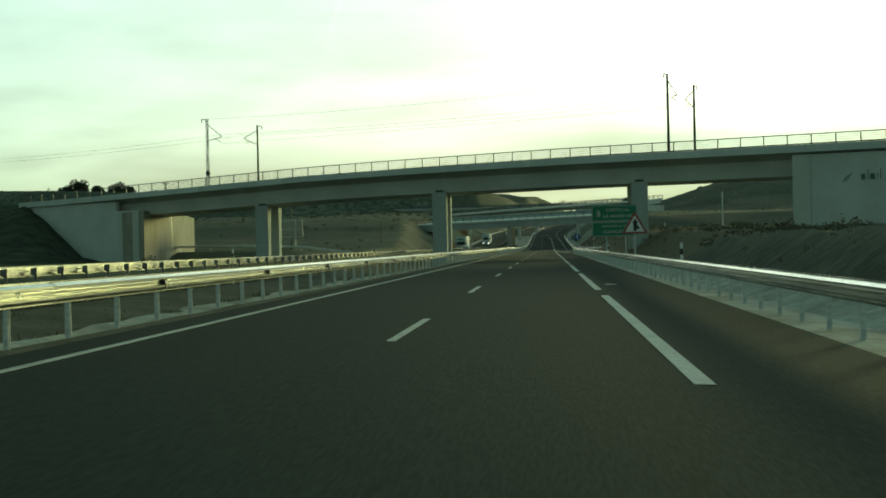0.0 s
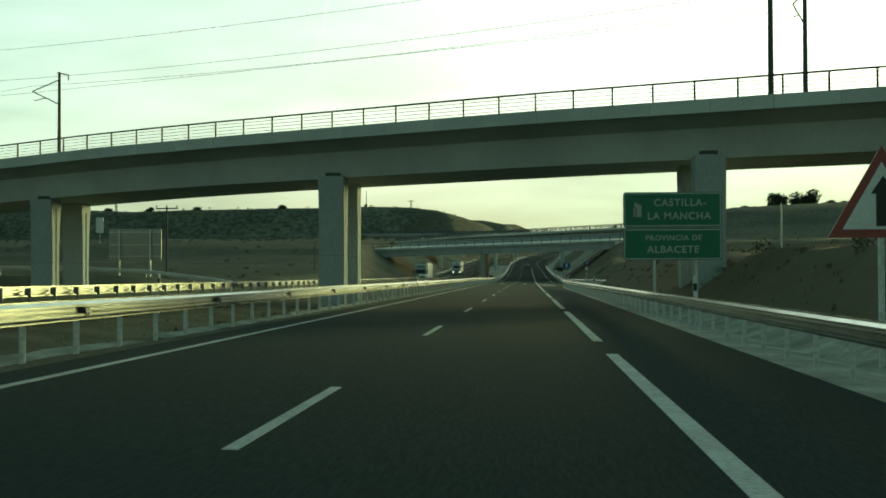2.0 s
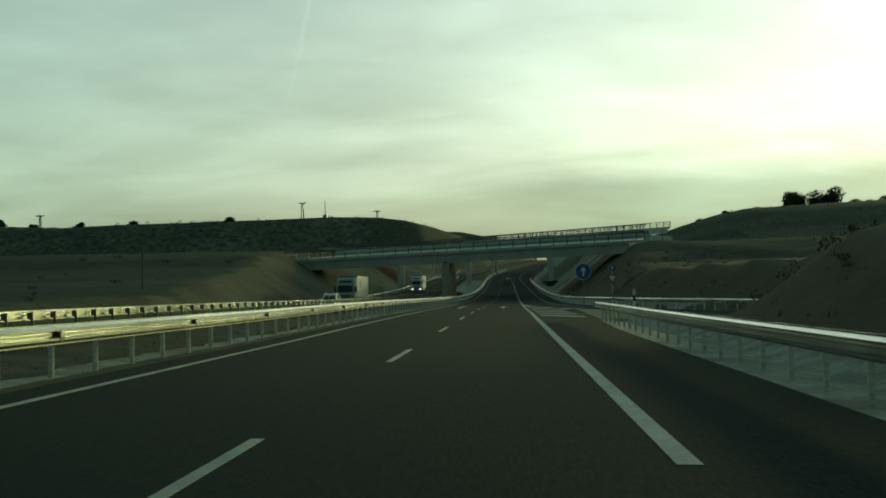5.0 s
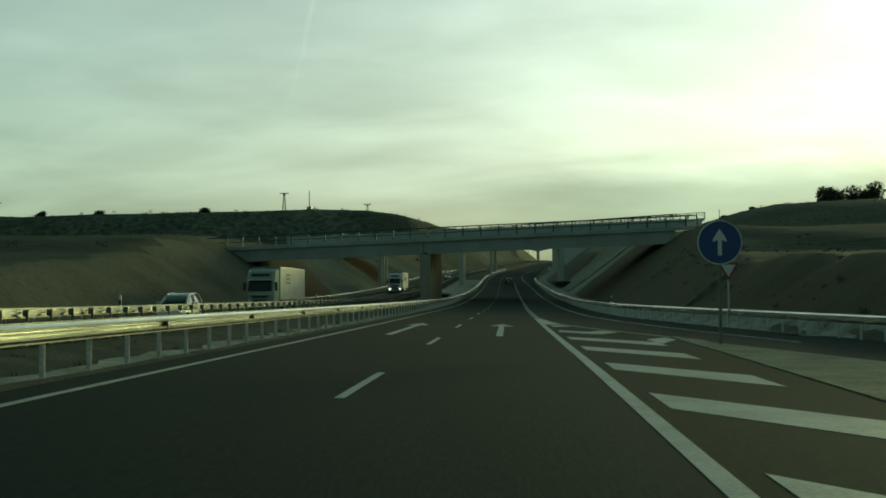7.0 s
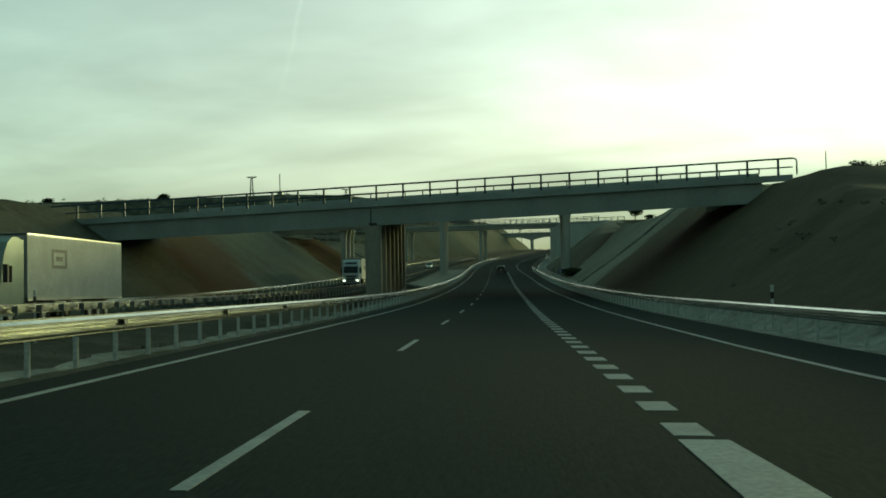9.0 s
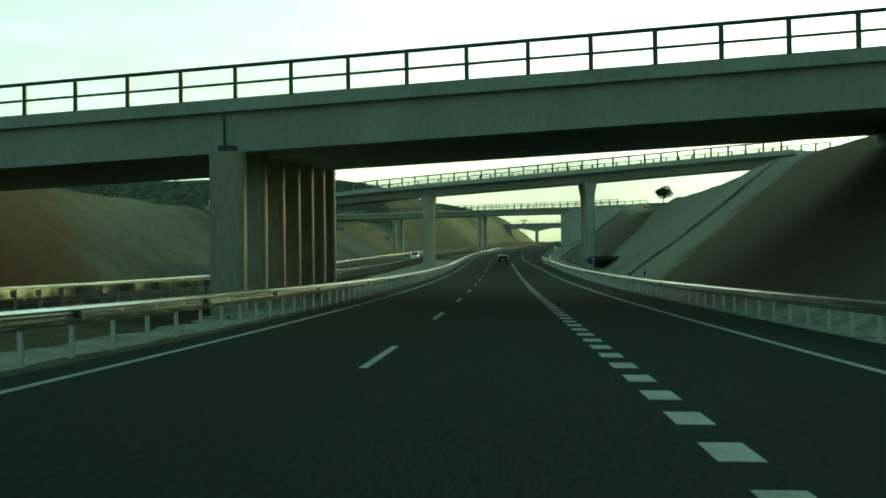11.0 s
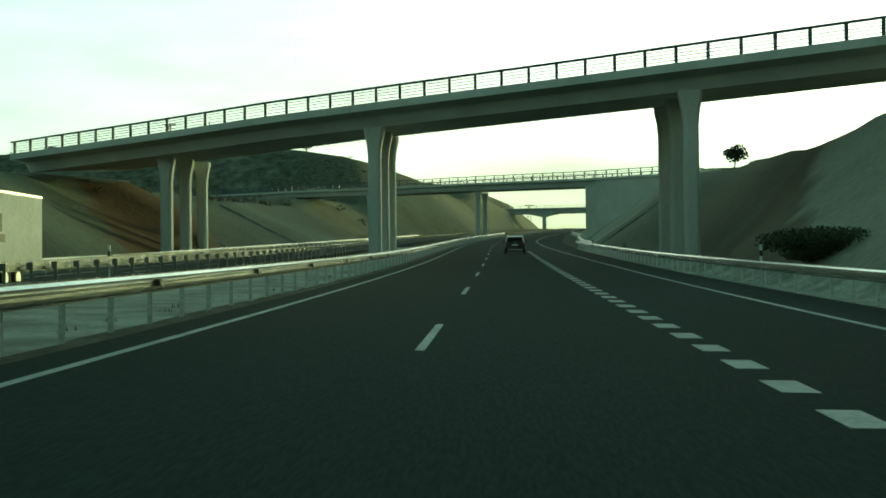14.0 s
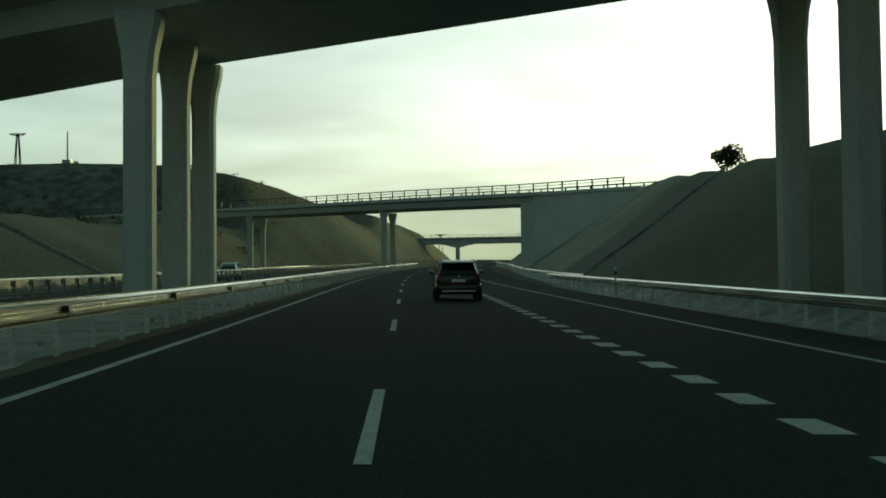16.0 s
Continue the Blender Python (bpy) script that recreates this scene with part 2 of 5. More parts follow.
def tube(points, r, sides=8):
    """A round bar along points."""
    v, f = [], []
    pts = [Vector(p) for p in points]
    for k, p in enumerate(pts):
        d = (pts[min(k + 1, len(pts) - 1)] - pts[max(k - 1, 0)]).normalized()
        a = d.cross(Vector((0, 0, 1)) if abs(d.z) < 0.9 else Vector((1, 0, 0))).normalized()
        b = d.cross(a)
        rr = r[k] if isinstance(r, (list, tuple)) else r
        v += [tuple(p + rr * (math.cos(2 * math.pi * i / sides) * a + math.sin(2 * math.pi * i / sides) * b)) for i in range(sides)]
    for k in range(len(pts) - 1):
        for i in range(sides):
            j = (i + 1) % sides
            f.append((k * sides + i, k * sides + j, (k + 1) * sides + j, (k + 1) * sides + i))
    f += [tuple(range(sides)), tuple(range((len(pts) - 1) * sides, len(pts) * sides))[::-1]]
    return v, f


def join(*bits):
    v, f = [], []
    for bv, bf in bits:
        k = len(v)
        v += list(bv)
        f += [tuple(i + k for i in q) for q in bf]
    return v, f


def plate(pts, y0, y1):
    """An upright plate over an outline in (x, z)."""
    n = len(pts)
    v = [(x, y0, z) for x, z in pts] + [(x, y1, z) for x, z in pts]
    f = [tuple(range(n))[::-1], tuple(range(n, 2 * n))] + [(i, (i + 1) % n, n + (i + 1) % n, n + i) for i in range(n)]
    return v, f


# ---------------------------------------------------------------- the line of the road
HEAD = [(250, 0.00070), (290, 0.00139), (330, 0.00574), (370, -0.00004), (410, -0.00083), (450, -0.00113), (500, -0.00361), (540, -0.003), (600, 0.025), (700, 0.085), (800, 0.10), (1000, 0.10)]
GRADE = [(180, 0.0024), (230, -0.0023), (270, -0.0007), (310, 0.0003), (350, 0.0095), (400, 0.0173), (450, 0.0246), (500, 0.0325), (600, 0.035), (700, 0.039), (900, 0.042), (1050, 0.03), (1200, -0.02)]
FALL = 0.0188       # cross slope, down towards the outer shoulder


def slope_sum(y, knots):
    """The integral of a slope given at knots, zero before the first."""
    total = 0.0
    if y <= knots[0][0]:
        return 0.0
    for (a, va), (b, vb) in zip(knots, knots[1:]):
        if y <= b:
            d = y - a
            return total + va * d + (vb - va) / (b - a) * d * d / 2
        total += (va + vb) / 2 * (b - a)
    return total + knots[-1][1] * (y - knots[-1][0])


def AX(y):
    return slope_sum(y, HEAD)


def AZ(y):
    return slope_sum(y, GRADE)


def road_pt(u, y, z=0.0):
    """A point by its offset from the road's line; each carriageway falls outwards from the median."""
    tilt = -FALL * u if u > -9.8 else FALL * (19.6 + u)
    return (AX(y) + u, y, AZ(y) + tilt + z)


def ys(a, b, step):
    k = max(1, int(math.ceil((b - a) / step)))
    return [a + (b - a) * i / k for i in range(k + 1)]


def along(a, b, step=8.0, side=None):
    side = side or (lambda y: 0.0)
    return [(road_pt(side(y), y), (1, 0)) for y in ys(a, b, step)]


# ---------------------------------------------------------------- ground
def smooth(a, b, x):
    t = min(1.0, max(0.0, (x - a) / (b - a)))
    return t * t * (3 - 2 * t)


def pw(x, pts):
    """Piecewise straight line through (x, value) points."""
    if x <= pts[0][0]:
        return pts[0][1]
    for (a, va), (b, vb) in zip(pts, pts[1:]):
        if x <= b:
            return va + (vb - va) * (x - a) / (b - a)
    return pts[-1][1]


# offsets and heights of the slopes beside the road, by distance along it
R_FOOT = [(-100, 6.8), (190, 6.8), (215, 16), (240, 13.5), (265, 11), (290, 9.9), (474, 9.9), (491, 13.4), (528, 13.4), (545, 10.2), (600, 12.0), (640, 13.0), (690, 13.4), (760, 9), (1300, 7.2)]
R_HIGH = [(-100, 1.2), (60, 1.8), (110, 2.6), (200, 3.4), (280, 3.6), (325, 5.5), (352, 9.2), (392, 9.4), (440, 10.3), (480, 9.3), (505, 8.0), (530, 8.0), (585, 9.4), (625, 12.4), (670, 12), (760, 8), (900, 6), (1100, 3)]
L_FOOT = [(-100, -29), (492, -29), (520, -33.6), (556, -33.6), (590, -29), (640, -29), (690, -46), (770, -46), (840, -30), (1300, -29)]
L_HIGH = [(-100, -0.6), (150, 0.2), (250, 1.2), (310, 4.5), (350, 8.2), (385, 9.4), (500, 8.6), (565, 7.6), (600, 8.6), (700, 10), (1100, 8)]
CREST = [(-900, 52), (-420, 47), (-310, 45), (-254, 41), (-204, 43), (-98, 44), (-69, 43), (-55, 41), (-33, 35.5), (-11, 29), (5, 22), (30, 16)]


RIDGE_FAR = [(-80, 40), (-40, 44), (-9, 43.3), (2.6, 38.3), (15.5, 32.4), (26, 28.5), (60, 27)]
RIDGE = [(-150, 34), (-60, 40), (-44, 41), (-30, 40.5), (-15.4, 37.5), (8, 30.5), (20, 26), (45, 22)]


def embankment(x, y, side):
    """The railway's bank beyond either end of its bridge."""
    s = (y - 122.8 + 0.48 * x) * 0.9
    e = (x + 66.5 if side < 0 else 47.0 - x) * 1.11
    dist = math.hypot(max(0.0, e), max(0.0, -0.4 - s, s - 12.2))
    return (8.0 if side < 0 else 8.2) - dist / 1.35


def flyover_bank(x, y):
    """The earth cone round the flyover's end on the far side of the oncoming road."""
    s = (y - 503.5 + 0.57 * x) / 1.151
    return 12.5 - math.hypot(max(0.0, (x - 0.495 * s + 49.0) * 1.15), max(0.0, -s, s - 16.0)) / 1.5


def ground_z(x, y):
    u = x - AX(y)
    base = AZ(y)
    n1 = noise.noise((x * 0.012, y * 0.012, 3.1))
    n2 = noise.noise((x * 0.09, y * 0.09, 9.2))
    n3 = noise.noise((x * 0.3, y * 0.3, 5.2))
    rf, rh = pw(y, R_FOOT), pw(y, R_HIGH)
    lf, lh = pw(y, L_FOOT), pw(y, L_HIGH)
    if u > rf:
        d = u - rf
        steep = max(0.0, rf - 9.9) if 470 < y < 548 else 0.0
        k = min(1.0, d / max(2.0, rh * 1.38 - steep))
        z = base - 0.2 + rh * k + (0.45 * n2 + 0.15 * n3) * smooth(0.0, 0.4, k)
        # rills washed down the bank
        rill = abs(noise.noise((y * 0.21 + u * 0.07, u * 0.05, 7.7)))
        z -= (0.9 if y < 345 else 0.35) * max(0.0, 0.34 - rill) * smooth(0.05, 0.35, k) * smooth(40, 20, d)
        z += 1.6 * n1 * smooth(20, 90, d) + 5 * smooth(30, 260, d)
        z += 1.3 * smooth(27, 37, u) * smooth(456, 474, y) * smooth(520, 498, y) * smooth(120, 60, u)
        z += (13 * smooth(500, 690, y) + 4 * smooth(720, 790, y)) * smooth(42, 100, u)
        z = max(z, embankment(x, y, 1))
    elif u < lf:
        d = lf - u
        k = min(1.0, d / max(2.0, abs(lh) * 1.5))
        bench = smooth(505, 560, y) * smooth(720, 680, y)
        z = base + 0.2 + lh * k * (1 - 0.26 * bench) + lh * 0.36 * bench * smooth(0, 34, d - abs(lh) * 1.5) + (0.45 * n2 + 0.15 * n3) * smooth(0.0, 0.5, k) + 1.2 * n1 * smooth(20, 90, d)
        z -= base * 0.5 * smooth(60, 240, d) * smooth(300, 200, y)
        hill = pw(x, CREST) * (1 + 0.02 * n1) * smooth(735, 815, y) + 0.6 * n3
        z = max(z, min(hill, base + 0.9 * d), min(pw(x, RIDGE) * smooth(850, 940, y), base + 1.3 * d), min(pw(x, RIDGE_FAR) * smooth(1000, 1080, y), base + 1.3 * d))
        z = max(z, flyover_bank(x, y) + 0.3 * n2, embankment(x, y, -1), 1.4 - 0.16 * max(0.0, math.hypot(max(0.0, abs(x + 46) - 11), max(0.0, abs(y - 164) - 3)) - 1) ** 1.2)
    else:
        z = base - 0.3 - 0.25 * smooth(-8.6, -10.3, u) * smooth(-13.6, -12.0, u) - 0.25 * smooth(-6.2, -7.4, u) * smooth(-15, -13, u) * smooth(330, 360, y)
    return z - 8 * smooth(1150, 1500, y) * (1 if abs(u) < 400 else 0.4)


VERGE = material("gravel_verge", (0.100, 0.096, 0.074), 0.95, second=(0.062, 0.062, 0.046), scale=2.2, fine=0.12, bump=0.5, amount=0.7, spec=0.04)
# hilltop scrub, its base colour lightened to take in the distance haze
WOODLAND = material("hazed_scrub_cover", (0.098, 0.106, 0.082), 0.95, second=(0.150, 0.152, 0.120), scale=24, fine=3, bump=0.8, amount=1.0, spec=0.04)
CUT_LEFT = material("brown_marl", (0.136, 0.130, 0.097), 0.95, second=(0.092, 0.085, 0.060), scale=10, fine=0.5, bump=0.35, amount=0.4, spec=0.04)
MARL_LEFT = material("pale_brown_marl", (0.118, 0.134, 0.106), 0.95, second=(0.088, 0.089, 0.067), scale=16, fine=0.5, bump=0.5, amount=0.5, spec=0.04)
SCRUB = material("scrubby_hillside", (0.086, 0.092, 0.068), 0.95, second=(0.118, 0.115, 0.085), scale=26, fine=1.2, bump=0.7, amount=0.9, spec=0.04)


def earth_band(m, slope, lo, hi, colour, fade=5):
    """A band of another colour across a slope, where lo < y - slope * x < hi."""
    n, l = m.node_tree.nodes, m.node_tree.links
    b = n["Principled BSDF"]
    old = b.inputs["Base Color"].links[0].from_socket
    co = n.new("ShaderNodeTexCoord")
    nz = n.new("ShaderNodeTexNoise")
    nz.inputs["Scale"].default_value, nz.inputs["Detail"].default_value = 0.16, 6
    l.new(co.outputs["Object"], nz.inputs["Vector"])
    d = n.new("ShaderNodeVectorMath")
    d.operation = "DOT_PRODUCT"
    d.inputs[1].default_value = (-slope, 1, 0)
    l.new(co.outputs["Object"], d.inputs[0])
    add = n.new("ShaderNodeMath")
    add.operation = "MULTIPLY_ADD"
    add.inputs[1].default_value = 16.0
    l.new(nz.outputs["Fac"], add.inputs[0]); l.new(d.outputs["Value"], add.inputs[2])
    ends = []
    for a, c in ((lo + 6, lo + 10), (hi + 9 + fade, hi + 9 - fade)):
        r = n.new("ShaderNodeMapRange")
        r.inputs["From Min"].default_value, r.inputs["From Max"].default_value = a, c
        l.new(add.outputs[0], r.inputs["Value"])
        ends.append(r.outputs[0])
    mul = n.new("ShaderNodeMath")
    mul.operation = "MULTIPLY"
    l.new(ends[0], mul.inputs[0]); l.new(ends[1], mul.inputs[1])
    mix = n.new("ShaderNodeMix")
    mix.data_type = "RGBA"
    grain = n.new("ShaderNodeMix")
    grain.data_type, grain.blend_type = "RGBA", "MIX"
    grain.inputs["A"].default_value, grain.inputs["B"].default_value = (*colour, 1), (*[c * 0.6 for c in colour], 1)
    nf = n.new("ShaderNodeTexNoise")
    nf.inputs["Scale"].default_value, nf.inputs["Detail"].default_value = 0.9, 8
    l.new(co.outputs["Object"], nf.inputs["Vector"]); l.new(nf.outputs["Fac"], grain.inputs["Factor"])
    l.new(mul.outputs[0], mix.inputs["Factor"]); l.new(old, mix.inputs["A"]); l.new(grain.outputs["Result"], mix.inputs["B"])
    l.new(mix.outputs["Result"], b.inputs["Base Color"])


earth_band(GROUND, 0.35, 326, 336, (0.115, 0.112, 0.086))
earth_band(GROUND, -0.2, 236, 250, (0.092, 0.088, 0.064))
earth_band(GROUND, 0.5, 470, 486, (0.110, 0.108, 0.082))
earth_band(SCRUB, 0.25, 598, 612, (0.120, 0.118, 0.092))
earth_band(CUTSLOPE, 3.4, 423, 464, (0.150, 0.128, 0.090))
# brown over the right bank, up to a diagonal beyond the road bridge
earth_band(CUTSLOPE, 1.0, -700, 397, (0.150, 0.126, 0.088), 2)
earth_band(CUTSLOPE, 0.4, 488, 578, (0.180, 0.176, 0.136))
earth_band(MARL_LEFT, -1.75, 458, 494, (0.120, 0.080, 0.042))
earth_band(MARL_LEFT, -1.75, 334, 360, (0.110, 0.076, 0.042))


def build_ground():
    us = [-2600, -1800, -1200, -900, -700, -560, -470, -400, -350, -300, -260, -225, -195, -170, -150, -130, -113, -98, -86, -79, -74, -70, -67, -64, -61, -58, -55, -52.5, -50, -48, -46.5, -44, -42, -40.5, -39, -37.5, -36, -34.5, -33, -31.5, -30.2, -29,
          -27.4, -15.4, -14.4, -13.6, -12.6, -11.4, -10.2, -9.2, -8.4, -7.4, -6.6, 4, 6.2, 7.2, 8.2, 9.3, 10.1, 11, 12, 13, 14, 15, 16, 17.2, 18.4, 19.7, 21, 22.4, 24, 25.6, 27.3, 29.2, 31.5, 34, 38, 42, 47, 53, 60, 70, 82, 96, 112, 130, 155, 185, 220, 270, 330, 400, 500, 650, 850, 1200, 1800, 2600]
    yy = [-400, -250, -150, -90, -50, -25] + ys(-10, 90, 4.0) + ys(92, 344, 2.0) + ys(348, 720, 4.0) + ys(726, 850, 7) + ys(862, 1000, 12) + ys(1040, 1500, 40) + [1600, 1800, 2100, 2500, 3200]
    v = []
    for y in yy:
        for u in us:
            x = AX(y) + u
            v.append((x, y, ground_z(x, y)))
    w = len(us)
    f, kinds = [], []
    for a in range(len(yy) - 1):
        for b in range(w - 1):
            f.append((a * w + b, a * w + b + 1, (a + 1) * w + b + 1, (a + 1) * w + b))
            u, y = (us[b] + us[b + 1]) / 2, (yy[a] + yy[a + 1]) / 2
            wob = noise.noise((u * 0.05, y * 0.035, 2.2))
            rf, rh, lh = pw(y, R_FOOT), pw(y, R_HIGH) * (1 + 0.3 * wob), pw(y, L_HIGH) * (1 + 0.3 * wob)
            lf = pw(y, L_FOOT)
            if lf < u < rf:
                kinds.append(2)
            elif lf - abs(lh) * 1.55 < u < lf and y > 250:
                kinds.append(5 if y < 392 + 30 * wob else 6)
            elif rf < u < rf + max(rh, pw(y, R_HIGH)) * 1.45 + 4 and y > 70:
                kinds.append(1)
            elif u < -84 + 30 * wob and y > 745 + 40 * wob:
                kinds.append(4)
            elif u < -45 + 20 * wob and y > 560 + 60 * wob or u > 75 + 60 * wob:
                kinds.append(3)
            else:
                kinds.append(0)
    g = mesh("ground", v, f, GROUND, smooth=True)
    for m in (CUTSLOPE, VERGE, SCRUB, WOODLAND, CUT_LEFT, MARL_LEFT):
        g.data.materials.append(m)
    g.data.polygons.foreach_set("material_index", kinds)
    tagged(g, "dry scrubby steppe with bare earth cut slopes and low hills", "ground", kind="structure")


build_ground()

# ---------------------------------------------------------------- road surface
R_EDGE = [(-100, 3.8), (190, 3.85), (205, 4.3), (235, 5.0), (247, 5.2), (250, 11.2), (265, 9.0), (288, 7.15), (530, 7.1), (600, 8.0), (680, 8.0), (760, 5), (1300, 4.6)]
RAMP_L = [(200, 12.5), (215, 10.4), (230, 7.9), (243, 5.5)]       # inner asphalt edge of the slip road
RAMP_R = [(200, 18.5), (215, 16.6), (230, 13.8), (243, 11.9), (250, 11.2)]


def road_mesh(name, lo, hi, y0, y1, label):
    v, f = [], []
    rows = ys(y0, y1, 3.0)
    for y in rows:
        a, b = lo(y), hi(y)
        v += [road_pt(a, y), road_pt(b, y), road_pt(b, y, -0.4), road_pt(a, y, -0.4)]
    for k in range(len(rows) - 1):
        f += [(k * 4 + i, k * 4 + (i + 1) % 4, k * 4 + 4 + (i + 1) % 4, k * 4 + 4 + i) for i in range(4)]
    tagged(mesh(name, v, f, ASPHALT), label, "road", kind="structure")


road_mesh("road", lambda y: -6.35, lambda y: pw(y, R_EDGE), -60, 1300, "dark asphalt carriageway with white lane lines")
road_mesh("road_oncoming", lambda y: -26.3, lambda y: -15.7, -60, 1300, "dark asphalt oncoming carriageway beyond the median")
road_mesh("road_slip", lambda y: pw(y, RAMP_L), lambda y: pw(y, RAMP_R), 200, 249.9, "dark asphalt slip road joining the carriageway")


def strip(name, offs, y0, y1, mat, label, category, step=4.0, jag=0.0):
    """A lining beside the road: offs are (offset, height) pairs or functions of y giving them."""
    v, f, n = [], [], None
    rows = ys(y0, y1, step)
    for i, y in enumerate(rows):
        prof = offs(y) if callable(offs) else offs
        n = len(prof)
        j = jag * noise.noise((y * 0.5, y0, 1.7)) if jag else 0
        v += [road_pt(a + (j if k == n - 1 else 0), y, z) for k, (a, z) in enumerate(prof)]
        v += [road_pt(a + (j if k == n - 1 else 0), y, z - 0.3) for k, (a, z) in enumerate(prof)]
    m = 2 * n
    for k in range(len(rows) - 1):
        for i in range(n - 1):
            f.append((k * m + i, k * m + i + 1, (k + 1) * m + i + 1, (k + 1) * m + i))
        f.append((k * m + n - 1, k * m + 2 * n - 1, (k + 1) * m + 2 * n - 1, (k + 1) * m + n - 1))
        f.append((k * m, (k + 1) * m, (k + 1) * m + n, k * m + n))
    return tagged(mesh(name, v, f, mat), label, category, kind="structure")


MEDIAN_EDGE = [(300, -7.75), (345, -8.5), (380, -9.2), (425, -10.2), (446, -13.9), (560, -13.9)]
strip("verge", [(-6.36, -0.03), (-6.7, 0.0), (-7.0, -0.05)], -40, 560, VERGE, "dark gravelly verge under the median guard rail", "verge", 1.5, 0.22)
strip("gutter", lambda y: [(-6.9, -0.06), (-7.35, -0.12), (pw(y, MEDIAN_EDGE), -0.07)], -40, 560, MEDIAN_CONCRETE, "weathered pale concrete gutter in the median", "gutter", 1.0, 0.7)
strip("gutter", [(3.81, -0.004), (4.5, 0.0), (5.3, -0.10), (5.9, 0.08), (6.6, 0.42), (6.9, 0.44)], -40, 203, CONCRETE_OLD, "weathered pale concrete gutter beside the shoulder", "gutter", 2.0, 0.3)
RAMP = [(200, 18.2), (225, 14.6), (241, 11.6), (256, 10.2), (265, 9.2), (277, 8.1), (288, 7.35), (547, 7.3)]
RAMP_FAR = [(540, 8.6), (600, 10.4), (640, 11.3), (690, 11.3), (760, 7), (900, 5)]
strip("gutter", lambda y: [(pw(y, RAMP) - 0.18, -0.004), (pw(y, RAMP) + 0.4, 0.0), (pw(y, RAMP) + 1.1, -0.1), (pw(y, RAMP) + 1.7, 0.12), (pw(y, RAMP) + 2.3, 0.5), (pw(y, RAMP) + 2.6, 0.52)], 205, 547, CONCRETE_OLD, "pale concrete gutter at the foot of the cut slope", "gutter", 2.0, 0.3)
strip("gutter", lambda y: [(pw(y, RAMP_FAR) - 0.5, 0.0), (pw(y, RAMP_FAR) + 0.5, -0.06), (pw(y, RAMP_FAR) + 1.9, 0.3)], 541, 760, CONCRETE_OLD, "pale concrete apron at the foot of the cut slope", "gutter", 3.0, 0.2)
ISLAND = material("dusty_island_concrete", (0.200, 0.216, 0.178), 0.93, second=(0.110, 0.124, 0.090), scale=1.3, fine=0.12, bump=0.4, amount=0.8, spec=0.08)
strip("paved_island", lambda y: [(pw(y, R_EDGE) + 0.02, 0.02), (max(pw(y, R_EDGE) + 0.05, pw(y, RAMP_L) - 0.04), 0.03)], 203, 246, ISLAND, "pale dusty concrete island between road and slip road", "traffic island", 2.0)


# ---------------------------------------------------------------- markings
def flat(name, pts, parent, z=0.006):
    """A painted patch from (offset, distance) corners."""
    n = len(pts)
    v = [road_pt(u, y, z) for u, y in pts] + [road_pt(u, y, z - 0.005) for u, y in pts]
    f = [tuple(range(n)), tuple(range(2 * n - 1, n - 1, -1))] + [(i, n + i, n + (i + 1) % n, (i + 1) % n) for i in range(n)]
    ob = mesh(name, v, f, PAINT, parent)
    return ob


def ribbon(name, side, width, y0, y1, parent, step=4.0, z=0.006):
    rows = ys(y0, y1, step)
    v, f = [], []
    for y in rows:
        a = side(y)
        v += [road_pt(a, y, z), road_pt(a + width, y, z), road_pt(a + width, y, z - 0.005), road_pt(a, y, z - 0.005)]
    for k in range(len(rows) - 1):
        f += [(k * 4 + i, k * 4 + (i + 1) % 4, k * 4 + 4 + (i + 1) % 4, k * 4 + 4 + i) for i in range(4)]
    return mesh(name, v, f, PAINT, parent)


def marking(name, label):
    return tagged(empty(name), label, "road marking", kind="structure")


edge_l = marking("edge_line", "solid white painted edge line beside the median")
ribbon("stripe", lambda y: -5.65, 0.13, -40, 1250, edge_l)
lane = marking("lane_line", "broken white painted lane line on asphalt")
for k in range(-3, 60):
    ribbon("dash", lambda y: -2.14, 0.12, 16.52 + 17 * k, 21.52 + 17 * k, lane, 2.5)
edge_r = marking("edge_line", "long broken white painted edge line beside the shoulder")
for k in range(0, 6):
    ribbon("dash", lambda y: 1.35, 0.20, 11.46 + 24 * k, 31.46 + 24 * k, edge_r)
ribbon("stripe", lambda y: pw(y, [(205, 1.36), (228, 1.42)]), 0.20, 156, 262, edge_r)
# painted gore
gore = marking("gore_marking", "white painted diagonal stripes on the gore")
flat("nose", [(1.74, 261.6), (2.45, 261.7), (2.1, 267), (1.85, 274.3), (1.42, 274.3), (1.42, 261.6)], gore, 0.008)
for Y, ur in ((214.6, 4.0), (222.1, 4.0), (229.7, 4.0), (237.6, 4.0), (245.0, 4.2), (252.5, 3.05)):
    flat("stripe", [(1.84, Y), (1.84, Y - 2.3), (ur, Y - 2.3 - 1.75 * (ur - 1.84)), (ur, Y - 1.6 * (ur - 1.84))], gore)
flat("stripe", [(1.80, 260.2), (1.86, 257.8), (2.6, 258.3), (2.37, 260.4)], gore)
ribbon("stripe", lambda y: pw(y, [(243, 5.9), (250, 4.5), (255, 3.55), (261.7, 2.4)]) - 0.08, 0.14, 243, 262, gore)
flat("patch", [(2.95, 250.9), (3.58, 252.9), (3.95, 250.7), (3.14, 247.9)], gore, 0.010)
flat("patch", [(4.16, 243.3), (5.0, 245.6), (5.1, 243.6), (4.24, 240.1)], gore, 0.010)
slip_edge = marking("edge_line", "thin white painted edge line of the slip lane")
